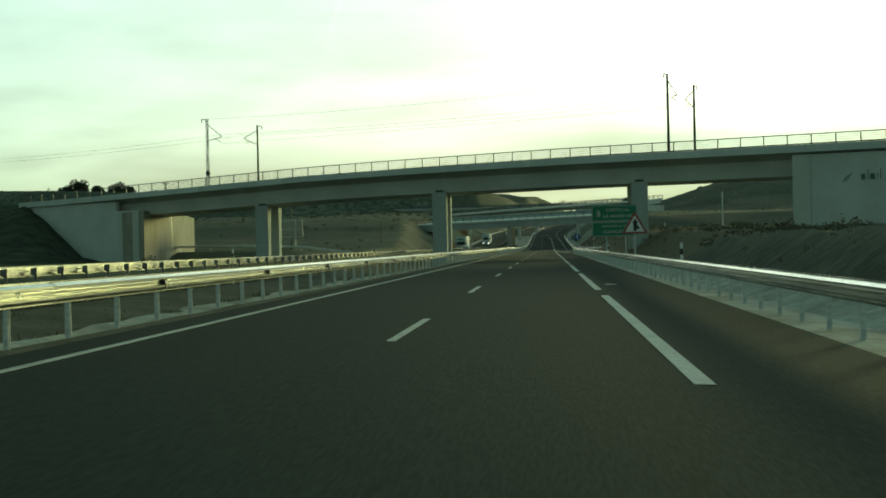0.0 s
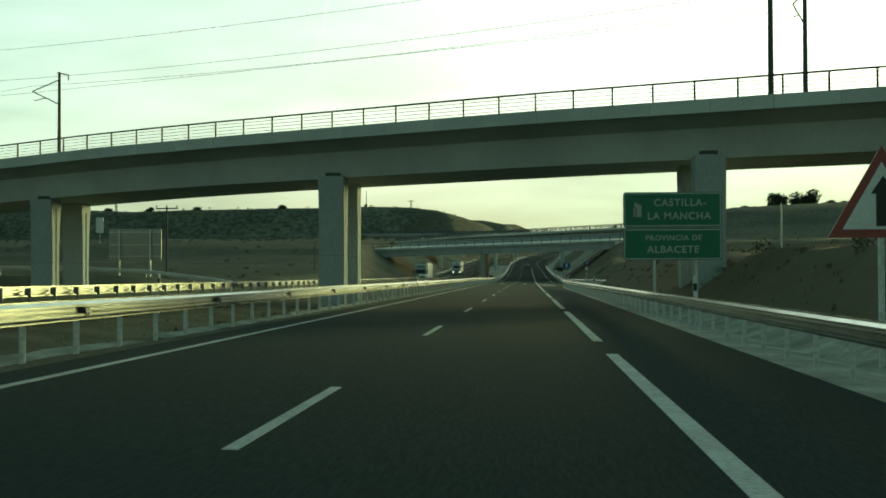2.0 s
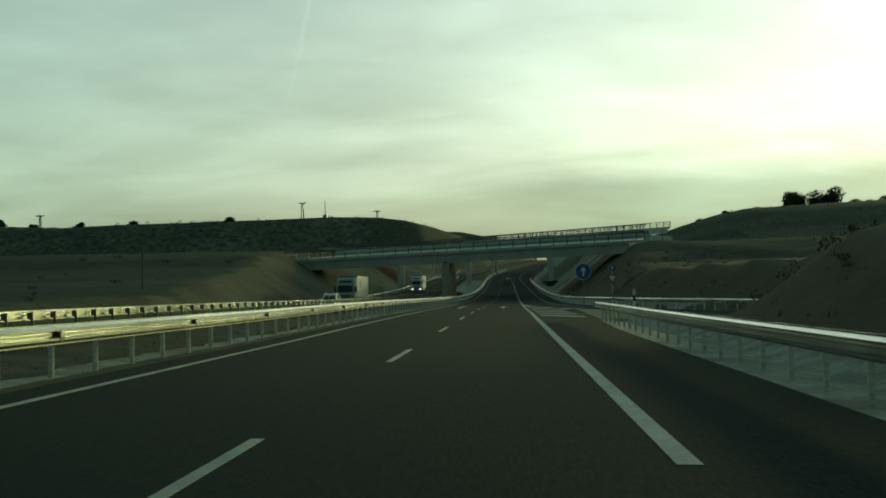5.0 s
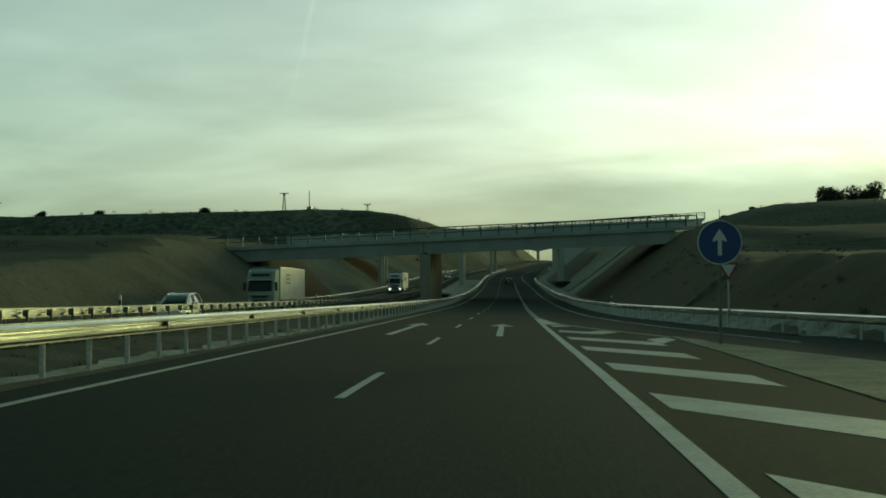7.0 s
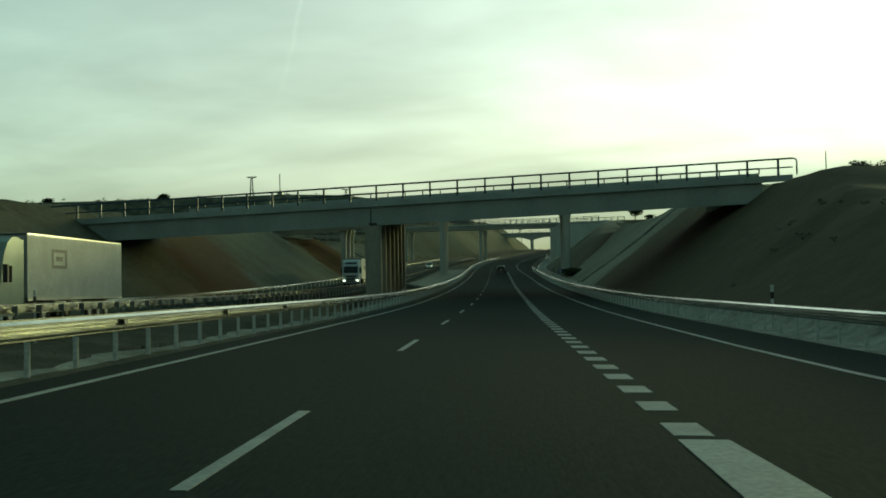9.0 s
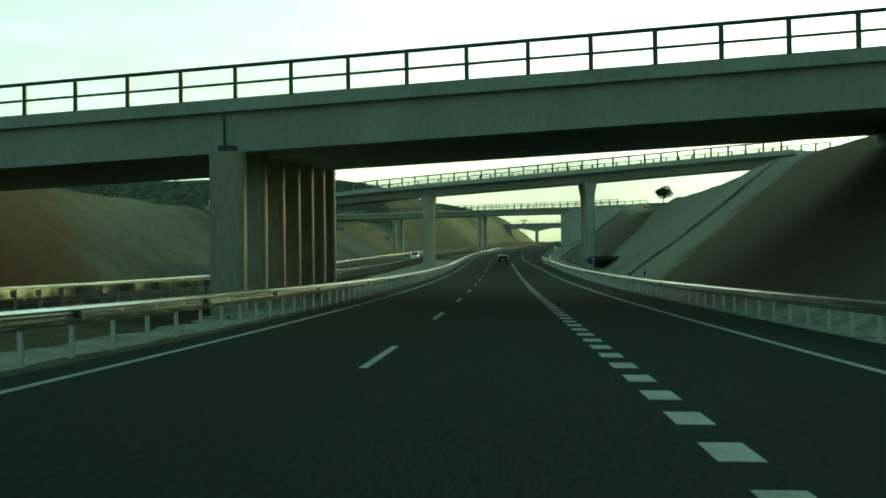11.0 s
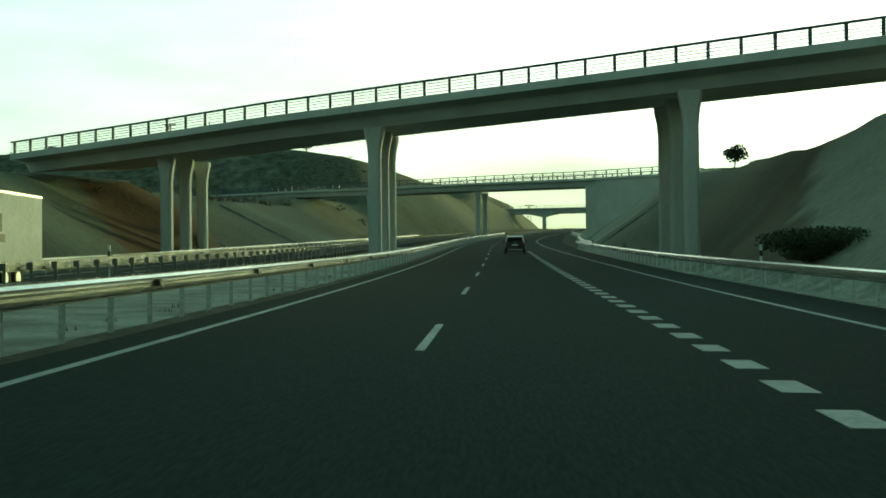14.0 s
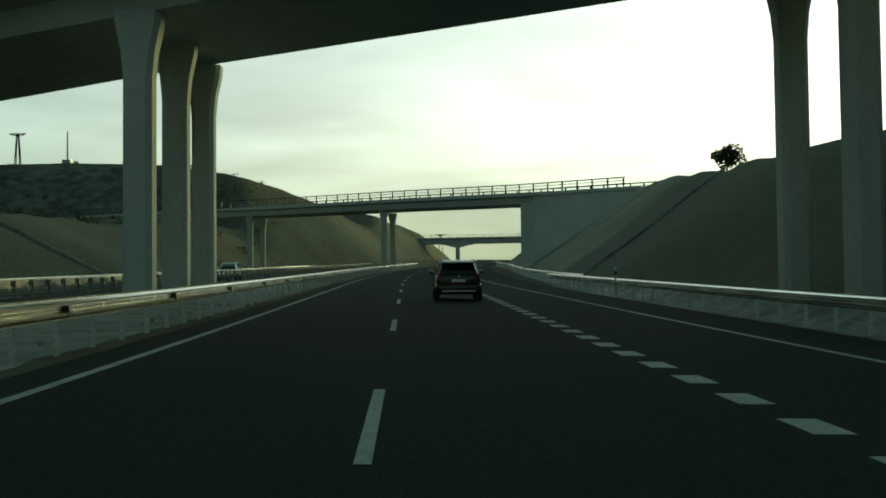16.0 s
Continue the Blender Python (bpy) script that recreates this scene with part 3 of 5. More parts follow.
ribbon("stripe", lambda y: pw(y, [(243, 8.6), (256, 7.0), (270, 5.8), (282, 5.15), (290, 5.0), (480, 5.0), (560, 4.2), (640, 3.4), (1250, 3.2)]), 0.15, 243, 1250, slip_edge)
merge = marking("merge_line", "short white painted blocks between lane and slip lane")
for k in range(116):
    y = 274.6 + 2.178 * k
    flat("block", [(1.43, y), (1.78, y), (1.78, y + 1.0), (1.43, y + 1.0)], merge)


def arrow(u):
    a = marking("lane_arrow", "white painted straight arrow on the lane")
    flat("shaft", [(u - 0.11, 244.8), (u + 0.11, 244.8), (u + 0.11, 257.5), (u - 0.11, 257.5)], a)
    flat("head", [(u - 0.48, 257.5), (u + 0.48, 257.5), (u, 261.2)], a)


arrow(-0.3)
arrow(-3.83)
lone = marking("paint_mark", "small white painted mark on the shoulder")
flat("patch", [(1.85, 40.1), (2.12, 40.0), (2.24, 40.4), (2.0, 40.6), (1.86, 40.45)], lone)
onl = marking("lane_line", "broken white painted lane line of the oncoming carriageway")
for k in range(0, 45):
    ribbon("dash", lambda y: -20.17, 0.14, 12 + 17 * k, 17 + 17 * k, onl, 5)
one = marking("edge_line", "solid white edge lines of the oncoming carriageway")
ribbon("stripe", lambda y: -16.7, 0.13, -20, 1250, one)
ribbon("stripe", lambda y: -23.7, 0.16, -20, 1250, one)


# ---------------------------------------------------------------- guard rails
W_BEAM = [(0.0, 0.43), (0.0, 0.455), (-0.07, 0.50), (-0.07, 0.535), (0.0, 0.575), (0.0, 0.605), (-0.07, 0.645), (-0.07, 0.68), (0.0, 0.725), (0.0, 0.75),
          (0.012, 0.75), (0.012, 0.722), (-0.055, 0.678), (-0.055, 0.647), (0.012, 0.608), (0.012, 0.572), (-0.055, 0.533), (-0.055, 0.502), (0.012, 0.458), (0.012, 0.43)]


def guard_rail(side, y0, y1, facing, label, post_step=2.0, lift=0.06, post_mat=POSTM):
    """side(y): offset from the road's line; facing: +1 when the traffic side is towards larger offsets."""
    top = tagged(empty("guard_rail", road_pt(side(y0), y0)), label, "guard rail")
    o = Vector(top.location)
    prof = [(-facing * a, (b - 0.43) * 0.96 + 0.46 + lift) for a, b in W_BEAM]
    # overlapping lengths of beam, each of its own
    a = y0
    while a < y1 - 1:
        b = min(a + 12.0, y1)
        st = [(Vector(p) - o + Vector((facing * (0.004 if int(a / 12) % 2 else 0.0), 0, 0)), s) for p, s in along(a, b + 0.15, 3.0, side)]
        lean = 0.05 * noise.noise((a * 0.31, y0 * 0.7, 4.4))
        v, f = sweep([(p + lean * (q - 0.6), q) for p, q in prof], st)
        mesh("rail", v, f, GALV, top)
        a = b
    pv, pf = boxes([(-0.035, -0.03, -0.3, 0.035, -0.024, 0.72 + lift), (-0.035, 0.024, -0.3, 0.035, 0.03, 0.72 + lift), (-0.035, -0.024, -0.3, -0.029, 0.024, 0.72 + lift)])
    base = spacer = None
    for y in ys(y0 + 1, y1 - 1, post_step):
        p = Vector(road_pt(side(y), y)) - o - Vector((facing * 0.17, 0, 0))
        if base is None:
            base = mesh("post", pv, pf, post_mat, top)
            base.location = p
            spacer = mesh("spacer", *boxes([(-0.05, -0.035, 0.49 + lift, 0.085, 0.035, 0.71 + lift)]), post_mat, top)
            spacer.location = p + Vector((facing * 0.085, 0, 0))
        else:
            q = new("post", base.data); q.parent = top; q.location = p
            q = new("spacer", spacer.data); q.parent = top; q.location = p + Vector((facing * 0.085, 0, 0))
    return top


median_rail = guard_rail(lambda y: -6.55, -20, 700, 1, "galvanised steel guard rail along the median edge")
guard_rail(lambda y: -15.0, -20, 304, -1, "galvanised steel guard rail of the oncoming carriageway", lift=0.15, post_mat=POST_DARK)
guard_rail(lambda y: -15.0, 304, 700, -1, "galvanised steel guard rail of the oncoming carriageway", lift=0.15, post_mat=POST_DARK)
guard_rail(lambda y: 4.05, -20, 202, -1, "galvanised steel guard rail along the outer shoulder")
guard_rail(lambda y: pw(y, RAMP), 205, 547, -1, "galvanised steel guard rail beside the slip lane")
guard_rail(lambda y: pw(y, RAMP_FAR), 540, 760, -1, "galvanised steel guard rail set back at the slope foot", 4.0)
guard_rail(lambda y: -26.9, 250, 700, 1, "galvanised steel guard rail on the far side of the oncoming lanes", 4.0)


def reflectors(rail, side, y0, y1, facing):
    o = Vector(rail.location)
    v, f = sweep([(0.004, 0.55), (0.075, 0.57), (0.085, 0.635), (0.075, 0.70), (0.004, 0.72)], [((0, -0.08, 0), (facing, 0)), ((0, 0.08, 0), (facing, 0))])
    base = None
    y = y0
    while y < y1:
        p = Vector(road_pt(side, y)) - o
        if base is None:
            base = mesh("reflector", v, f, DARKSTEEL, rail)
            base.location = p
        else:
            q = new("reflector", base.data); q.parent = rail; q.location = p
        y += 8.0


reflectors(median_rail, -6.55, -11.2, 560, 1)


def bank_rail(points, label):
    """A guard rail along points of its foot, on posts that reach the ground."""
    top = tagged(empty("guard_rail", points[0]), label, "guard rail")
    o = Vector(points[0])
    P = [Vector(p) for p in points]
    prof = [(-a, b) for a, b in W_BEAM]
    for a, b in zip(P, P[1:]):
        d = b - a
        side = Vector((-d.y, d.x, 0)).normalized()
        n = max(1, int(d.length / 4))
        for k in range(n):
            p, q = a.lerp(b, k / n), a.lerp(b, (k + 1.02) / n)
            mesh("rail", *sweep(prof, [(p - o, (side.x, side.y)), (q - o, (side.x, side.y))]), GALV_SUNLIT, top)
            g = ground_z(p.x, p.y)
            mesh("post", *boxes([(p.x - side.x * 0.12 - 0.05 - o.x, p.y - 0.05 - o.y, g - 0.3 - o.z, p.x - side.x * 0.12 + 0.05 - o.x, p.y + 0.05 - o.y, p.z + 0.72 - o.z)]), POSTM, top)
    return top


bank_rail([(-26.8, 170.5, 0.15), (-29.5, 167.5, 0.62), (-33, 164.8, 1.15), (-38, 162, 1.42), (-44, 160, 1.48), (-52, 159, 1.5), (-62, 160, 1.5)], "galvanised steel guard rail curving up a brown bank")


# ---------------------------------------------------------------- bridges
def railing(parent, stations, gap, height, bars, bar_r=0.025, top_r=0.05, post=0.045, mat=DARKSTEEL, at=()):
    """A bridge railing along points at deck level: top bar, lower bars, posts."""
    up = lambda h: [(p[0], p[1], p[2] + h) for p in stations]
    rl = mesh("railing", *tube(up(height), top_r, 6), mat, parent)
    for h in bars:
        mesh("bar", *tube(up(height * h), bar_r, 5), mat, rl)
    pv, pf = boxes([(-post, -post, -0.02, post, post, height)])
    L = sum((Vector(b) - Vector(a)).length for a, b in zip(stations, stations[1:]))
    n = max(2, int(L / gap))
    base = None
    xa, xb = stations[0][0], stations[-1][0]
    spots = [(x - xa) / (xb - xa) for x in at if xa <= x <= xb] or [i / n for i in range(n + 1)]
    for q in spots:
        s = q * (len(stations) - 1)
        k = min(int(s), len(stations) - 2)
        p = Vector(stations[k]).lerp(Vector(stations[k + 1]), s - k)
        if base is None:
            base = mesh("post", pv, pf, mat, rl)
            base.location = p
        else:
            q = new("post", base.data); q.parent = rl; q.location = p
    return rl


RAIL_BLUE = material("blue_grey_railing_paint", (0.060, 0.092, 0.125), 0.55, 0.1, scale=1.0, fine=0.1, bump=0.05)


class Deck:
    """A straight deck whose near edge in plan is y = c + m x, with heights of its upper edge by x."""

    def __init__(self, name, label, c, m, x0, x1, tops, width, profile, rise=0.0, steps=24, mat=CONCRETE):
        self.c, self.m, self.tops, self.rise, self.width = c, m, tops, rise, width
        self.away = Vector((-m, 1, 0)).normalized()
        self.x0, self.x1 = x0, x1
        self.top = tagged(empty(name, self.at(x0)), label, "bridge")
        self.o = Vector(self.top.location)
        self.steps = steps
        v, f = sweep([(a, b + rise * a) for a, b in profile], [(p - self.o, self.away) for p in self.edge()])
        mesh("deck", v, f, mat, self.top)

    def at(self, x, across=0.0):
        p = Vector((x, self.c + self.m * x, pw(x, self.tops)))
        return p + Vector((-self.m, 1, 0)).normalized() * across + Vector((0, 0, self.rise * across))

    def edge(self, across=0.0, x0=None, x1=None, dz=0.0):
        a, b = self.x0 if x0 is None else x0, self.x1 if x1 is None else x1
        return [self.at(a + (b - a) * i / self.steps, across) + Vector((0, 0, dz)) for i in range(self.steps + 1)]

    def fascia(self, depth, proud, lip, length, across=0.0):
        """Precast edge panels with open joints between them."""
        n = int(math.hypot(self.x1 - self.x0, self.m * (self.x1 - self.x0)) / length)
        side = -1 if across == 0 else 1
        for i in range(n):
            a = self.x0 + (self.x1 - self.x0) * (i + 0.004) / n
            b = self.x0 + (self.x1 - self.x0) * (i + 0.996) / n
            prof = [(side * proud, lip), (side * proud, -depth), (-side * 0.02, -depth), (-side * 0.12, lip)]
            v, f = sweep(prof, [(self.at(x, across) - self.o, self.away) for x in (a, b)])
            mesh("edge_panel", v, f, EDGE, self.top)

    def rail(self, across, gap, height, bars, x0=None, x1=None, dz=0.0, first=None, **kw):
        if first is not None:
            kw["at"] = [first + gap * k - self.o.x for k in range(-60, 60)]
        railing(self.top, [tuple(p - self.o) for p in self.edge(across, x0, x1, dz)], gap, height, bars, **kw)


EDGE = material("precast_edge", (0.56, 0.59, 0.57), 0.85, second=(0.48, 0.51, 0.49), scale=2.5, fine=0.12, bump=0.05, amount=0.13, per_object=0.06, spec=0.2)


def slab(name, pts, z0, z1, mat, parent=None, o=Vector((0, 0, 0))):
    """An upright block over a plan polygon; z1 may be one height or one for each corner."""
    n = len(pts)
    zs = z1 if isinstance(z1, (list, tuple)) else [z1] * n
    v = [(x - o.x, y - o.y, z0 - o.z) for x, y in pts] + [(x - o.x, y - o.y, z - o.z) for (x, y), z in zip(pts, zs)]
    f = [tuple(range(n))[::-1], tuple(range(n, 2 * n))] + [(i, (i + 1) % n, n + (i + 1) % n, n + i) for i in range(n)]
    return mesh(name, v, f, mat, parent)


# --- railway bridge
T1 = [(-80, 7.9), (-63, 8.28), (-44, 8.88), (-27, 9.47), (-18, 9.6), (0, 9.71), (20, 9.6), (60, 9.3)]
P1 = [(0, 0), (0, -0.55), (0.35, -0.62), (1.8, -1.15), (2.3, -2.62), (9.5, -2.62), (10.0, -1.15), (11.45, -0.62), (11.8, -0.55), (11.8, 0), (11.3, 0), (11.3, -0.15), (0.5, -0.15), (0.5, 0)]
rail_bridge = Deck("railway_bridge", "grey concrete railway bridge with a slim steel railing", 122.8, -0.48, -68, 50, T1, 11.8, P1)
rail_bridge.fascia(0.62, 0.05, 0.04, 3.0)
rail_bridge.rail(0.2, 1.908, 0.96, (0.2, 0.4, 0.6, 0.8), first=-7.1, bar_r=0.018, top_r=0.055, post=0.045)
rail_bridge.rail(11.6, 2.0, 0.96, (0.2, 0.4, 0.6, 0.8), bar_r=0.018, top_r=0.055, post=0.045)


def twin_pier(x, y, z0, z1, half=0.74, depth=1.27, gap=5.75):
    """Two slab columns that widen upwards along the road; a slot runs down each narrow end."""
    top = tagged(empty("bridge_pier", (x, y, z0)), "pair of pale concrete slab columns with flared slotted ends", "bridge pier", "piers of the railway bridge")
    h = z1 - z0
    for y0 in (0.0, gap):
        v, f = [], []
        m, g, d, c = y0 + depth * 0.52, 0.13, 0.13, 0.05
        levels = [(0, 0.0, 0.0), (h * 0.40, 0.0, 0.0), (h * 0.65, 0.05, 0.09), (h * 0.86, 0.17, 0.26), (h - 0.75, 0.21, 0.34), (h - 0.74, 0.21, 0.34), (h - 0.42, 0.24, 0.40), (h - 0.12, 0.26, 0.24)]
        for k, (zz, near, far) in enumerate(levels):
            a, b, e = y0 - near, y0 + depth + far, d if k < 5 else 0.0
            v += [(-half + c, a, zz), (half - c, a, zz), (half, a + c, zz), (half, m - g, zz), (half - e, m - g * 0.8, zz), (half - e, m + g * 0.9, zz), (half, m + g, zz), (half, b - c, zz), (half - c, b, zz),
                  (-half + c, b, zz), (-half, b - c, zz), (-half, m + g, zz), (-half + e, m + g * 0.9, zz), (-half + e, m - g * 0.8, zz), (-half, m - g, zz), (-half, a + c, zz)]
        n, q = 16, len(levels)
        for k in range(q - 1):
            f += [(k * n + i, k * n + (i + 1) % n, (k + 1) * n + (i + 1) % n, (k + 1) * n + i) for i in range(n)]
        f += [tuple(range(n))[::-1], tuple(range((q - 1) * n, q * n))]
        col = mesh("column", v, f, CONCRETE_GREY, top)
        mesh("joint", *boxes([(-half - 0.004, y0 - 0.004, h * 0.395, half + 0.004, y0 + m - g - y0, h * 0.395 + 0.03), (-half - 0.004, m + g, h * 0.395, half + 0.004, y0 + depth + 0.004, h * 0.395 + 0.03)]), CONCRETE_BROWN, col)
        mesh("bearing", *boxes([(-0.4, y0 + 0.3, h - 0.13, 0.4, y0 + depth - 0.2, h + 0.12)]), DARKSTEEL, col)
    return top


twin_pier(-11.15, 129.4, -0.6, 7.14)
twin_pier(8.92, 119.3, -0.6, 7.2)
twin_pier(-32.62, 140.4, -0.6, 6.65)


def abutment_right():
    t = tagged(empty("abutment", (22, 112, 0)), "grey concrete abutment with a long wing wall", "abutment")
    o = Vector((22, 112, 0))
    L = lambda x, d=0: (x + 0.43 * d, 122.8 - 0.48 * x + 0.3 + 0.9 * d)
    slab("front_wall", [L(21.9, -0.05), L(23.3, -0.05), L(23.3, 11.2), L(21.9, 11.2)], -1, 8.75, CONCRETE_SIDE, t, o)
    slab("wing_wall", [L(23.3, 0.1), L(50, 0.1), L(50, 0.7), L(23.3, 0.7)], -1, [8.75, 8.6, 8.6, 8.75], CONCRETE, t, o)
    # emblem on the wall as plain shapes
    EMB = material("emblem_grey", (0.10, 0.13, 0.13), 0.7, scale=1.0, bump=0.05)
    EMG = material("emblem_green", (0.22, 0.33, 0.26), 0.7, scale=1.0, bump=0.05)
    em = mesh("emblem", *boxes([(0, 0, 0, 0.35, 0.01, 0.5), (0.55, 0, 0, 0.62, 0.01, 0.9), (0.75, 0, 0, 1.15, 0.01, 0.5), (1.35, 0, 0, 1.42, 0.01, 0.55), (1.6, 0, 0, 1.67, 0.01, 0.85)]), EMB, t)
    turn = math.atan2(-0.48, 1)
    em.rotation_euler = (0, 0, turn)
    em.location = Vector((*L(27.2, 0.06), 6.3)) - o
    e2 = mesh("emblem", [(0, 0, 0), (0.5, 0, 0.2), (1.0, 0, 0.9), (0.3, 0, 0.5), (0, 0.01, 0), (0.5, 0.01, 0.2), (1.0, 0.01, 0.9), (0.3, 0.01, 0.5)], [(0, 1, 2, 3), (7, 6, 5, 4)], EMG, t)
    e2.rotation_euler = (0, 0, turn)
    e2.location = Vector((*L(25.7, 0.06), 6.1)) - o


def abutment_left():
    t = tagged(empty("abutment", (-52, 150, 0)), "grey concrete abutment with a sloping wing wall", "abutment")
    o = Vector((-52, 150, 0))
    L = lambda x, d=0: (x + 0.43 * d, 122.8 - 0.48 * x + 0.3 + 0.9 * d)
    slab("front_wall", [(-51.6, 147.6), (-48.5, 146.4), (-48.5, 160.6), (-51.6, 160.6)], -1, [6.35, 6.55, 6.55, 6.35], CONCRETE_BROWN, t, o)
    for y0, w in ((152.6, 0.10), (157.4, 0.34), (159.4, 0.12)):
        mesh("joint", *boxes([(-48.52 - o.x, y0 - o.y, 0.2, -48.494 - o.x, y0 + w - o.y, 6.3)]), DARKSTEEL, t)
    slab("return_wall", [(-50.0, 160.75), (-48.6, 160.75), (-48.6, 168.2), (-50.0, 168.2)], -1, [6.5, 6.5, 6.1, 6.1], CONCRETE_BROWN, t, o)
    slab("corner_pillar", [L(-52.6, -0.12), L(-49.2, -0.12), L(-49.2, 0.2), L(-52.6, 0.2)], -1, 6.6, CONCRETE_SIDE, t, o)
    slab("wing_wall", [L(-68, 0.1), L(-52.7, 0.1), L(-52.7, 0.7), L(-68, 0.7)], -1, [7.6, 7.75, 7.75, 7.6], CONCRETE, t, o)


abutment_right()
abutment_left()


def catenary_mast(x, y, z0, h, arm, lattice):
    t = tagged(empty("catenary_mast", (x, y, z0)), "galvanised steel overhead line mast on the railway bridge", "mast", "overhead line masts")
    t.rotation_euler = (0, 0, math.atan2(1.0, 0.48))
    if lattice:
        for a, b in ((-0.16, -0.1), (0.16, -0.1), (0.16, 0.1), (-0.16, 0.1)):
            mesh("chord", *tube([(a, b, 0), (a * 0.75, b * 0.75, h)], 0.035, 5), DARKSTEEL, t)
        bits = []
        for k in range(18):
            z = h * k / 18
            s = 1 if k % 2 else -1
            bits.append(tube([(-0.15 * s, -0.1, z), (0.15 * s, -0.1, z + h / 18)], 0.018, 4))
        mesh("lacing", *join(*bits), DARKSTEEL, t)
    else:
        mesh("pole", *tube([(0, 0, 0), (0, 0, h * 0.5), (0, 0, h)], [0.15, 0.13, 0.11], 8), DARKSTEEL, t)
    if lattice:
        mesh("insulator", *tube([(0, 0, h * 0.22), (0, 0, h * 0.24), (0, 0, h * 0.27), (0, 0, h * 0.29)], [0.12, 0.26, 0.26, 0.12], 8), DARKSTEEL, t)
    mesh("cantilever", *join(tube([(0, 0, h * 0.93), (arm * 2.6, 0, h * 0.78)], 0.045, 5), tube([(0, 0, h * 0.70), (arm * 2.6, 0, h * 0.78)], 0.045, 5), tube([(arm * 1.3, 0, h * 0.74), (arm * 2.4, 0, h * 0.70)], 0.035, 5),
                             tube([(-arm * 0.9, 0, h * 0.99), (arm * 0.2, 0, h * 0.99)], 0.05, 5), tube([(-arm * 0.9, 0, h * 0.99), (-arm * 0.9, 0, h * 0.94)], 0.05, 5)), DARKSTEEL, t)


catenary_mast(-39.4, 142.6, 8.4, 8.5, 1, True)
catenary_mast(-35.2, 150.2, 8.6, 8.2, -1, False)
catenary_mast(11.6, 118.1, 9.2, 7.9, 1, False)
catenary_mast(15.0, 126.2, 9.2, 7.8, -1, False)
for p, q, sag in (((-38.3, 144.9, 15.3), (12.7, 120.4, 15.4), 0.5), ((-36.3, 147.9, 15.4), (13.9, 123.9, 15.4), 0.5), ((-38.3, 144.9, 14.2), (12.7, 120.4, 14.2), 0.1), ((-39.4, 142.6, 16.9), (11.6, 118.1, 16.9), 0.5),
                  ((-38.3, 144.9, 15.3), (-96, 172, 15.0), 0.7), ((-36.3, 147.9, 15.4), (-96, 177, 15.0), 0.7), ((12.7, 120.4, 15.4), (74, 91, 15.0), 0.7)):
    P, Q = Vector(p), Vector(q)
    w = mesh("overhead_wire", *tube([P.lerp(Q, k / 12) - Vector((0, 0, sag * 4 * (k / 12) * (1 - k / 12))) for k in range(13)], 0.012, 4), DARKSTEEL)
    tagged(w, "thin overhead contact wire above the railway bridge", "wire", "overhead wires")


# --- first road bridge: wide, on one row of columns in the median
T2 = [(-60, 7.63), (0, 9.25), (45, 10.46)]
P2 = [(0.1, 0), (0.1, -0.48), (0.35, -0.56), (0.5, -2.2), (27.2, -1.95), (27.3, -0.58), (27.6, -0.5), (27.6, 1.0), (27.35, 1.0), (27.35, -0.05), (0.45, -0.05), (0.45, 0)]
road_bridge = Deck("road_bridge", "wide grey concrete road bridge with a barred steel railing", 370.8, -0.2, -41.3, 21.6, T2, 27.6, P2, rise=0.058, mat=CONCRETE_GREY)
edge2 = Deck("bridge_edge", "precast grey concrete edge beam of the road bridge", 370.78, -0.2, -46.5, 24.0, T2, 27.6, [(0, 0.02), (-0.03, -0.52), (0.09, -0.52), (0.09, 0.02)], rise=0.058, mat=CONCRETE_GREY)
edge2.rail(0.05, 2.407, 1.32, (0.46,), first=3.63, bar_r=0.06, top_r=0.085, post=0.085, dz=0.02, mat=RAIL_BLUE)
road_bridge.rail(27.5, 2.0, 0.5, (), top_r=0.07, post=0.06, dz=1.0)
jt = road_bridge.at(-11.4) - road_bridge.o
mesh("joint", *boxes([(jt.x - 0.03, jt.y + 0.30, jt.z - 2.18, jt.x + 0.03, jt.y + 0.62, jt.z - 0.6)]), DARKSTEEL, road_bridge.top)
e = edge2.at(24.0, 0.05) - edge2.o
mesh("rail_end", *tube([e + Vector((0, 0, 1.34)), e + Vector((0.22, -0.04, 1.28)), e + Vector((0.32, -0.05, 1.1)), e + Vector((0.32, -0.05, 0.0))], 0.07, 6), DARKSTEEL, edge2.top)


COLUMN_STAINED = material("brown_weathered_concrete", (0.39, 0.38, 0.33), 0.9, second=(0.27, 0.26, 0.215), scale=2.4, fine=0.2, bump=0.15, amount=0.3, stretch=(1, 1, 0.22), spec=0.1)


def column_row():
    t = tagged(empty("bridge_pier", (-11.13, 372.6, 0)), "row of round-cornered concrete slab columns in the median", "bridge pier")
    hx, hy, r = 0.72, 0.46, 0.22
    for k in range(7):
        yc = 0.26 + 4.592 * k
        z1 = 6.5 + 0.067 * yc
        pts = []
        for cx, cy, a0 in ((hx - r, -hy + r, -90), (hx - r, hy - r, 0), (-hx + r, hy - r, 90), (-hx + r, -hy + r, 180)):
            pts += [(cx + r * math.cos(radians(a0 + a)), yc + cy + r * math.sin(radians(a0 + a))) for a in (0, 30, 60, 90)]
        col = slab("column", pts, -0.6, z1 + 0.2, COLUMN_STAINED, t)
        mesh("bearing", *boxes([(-0.35, yc - 0.25, z1 + 0.19, 0.35, yc + 0.25, z1 + 0.45)]), DARKSTEEL, col)


column_row()
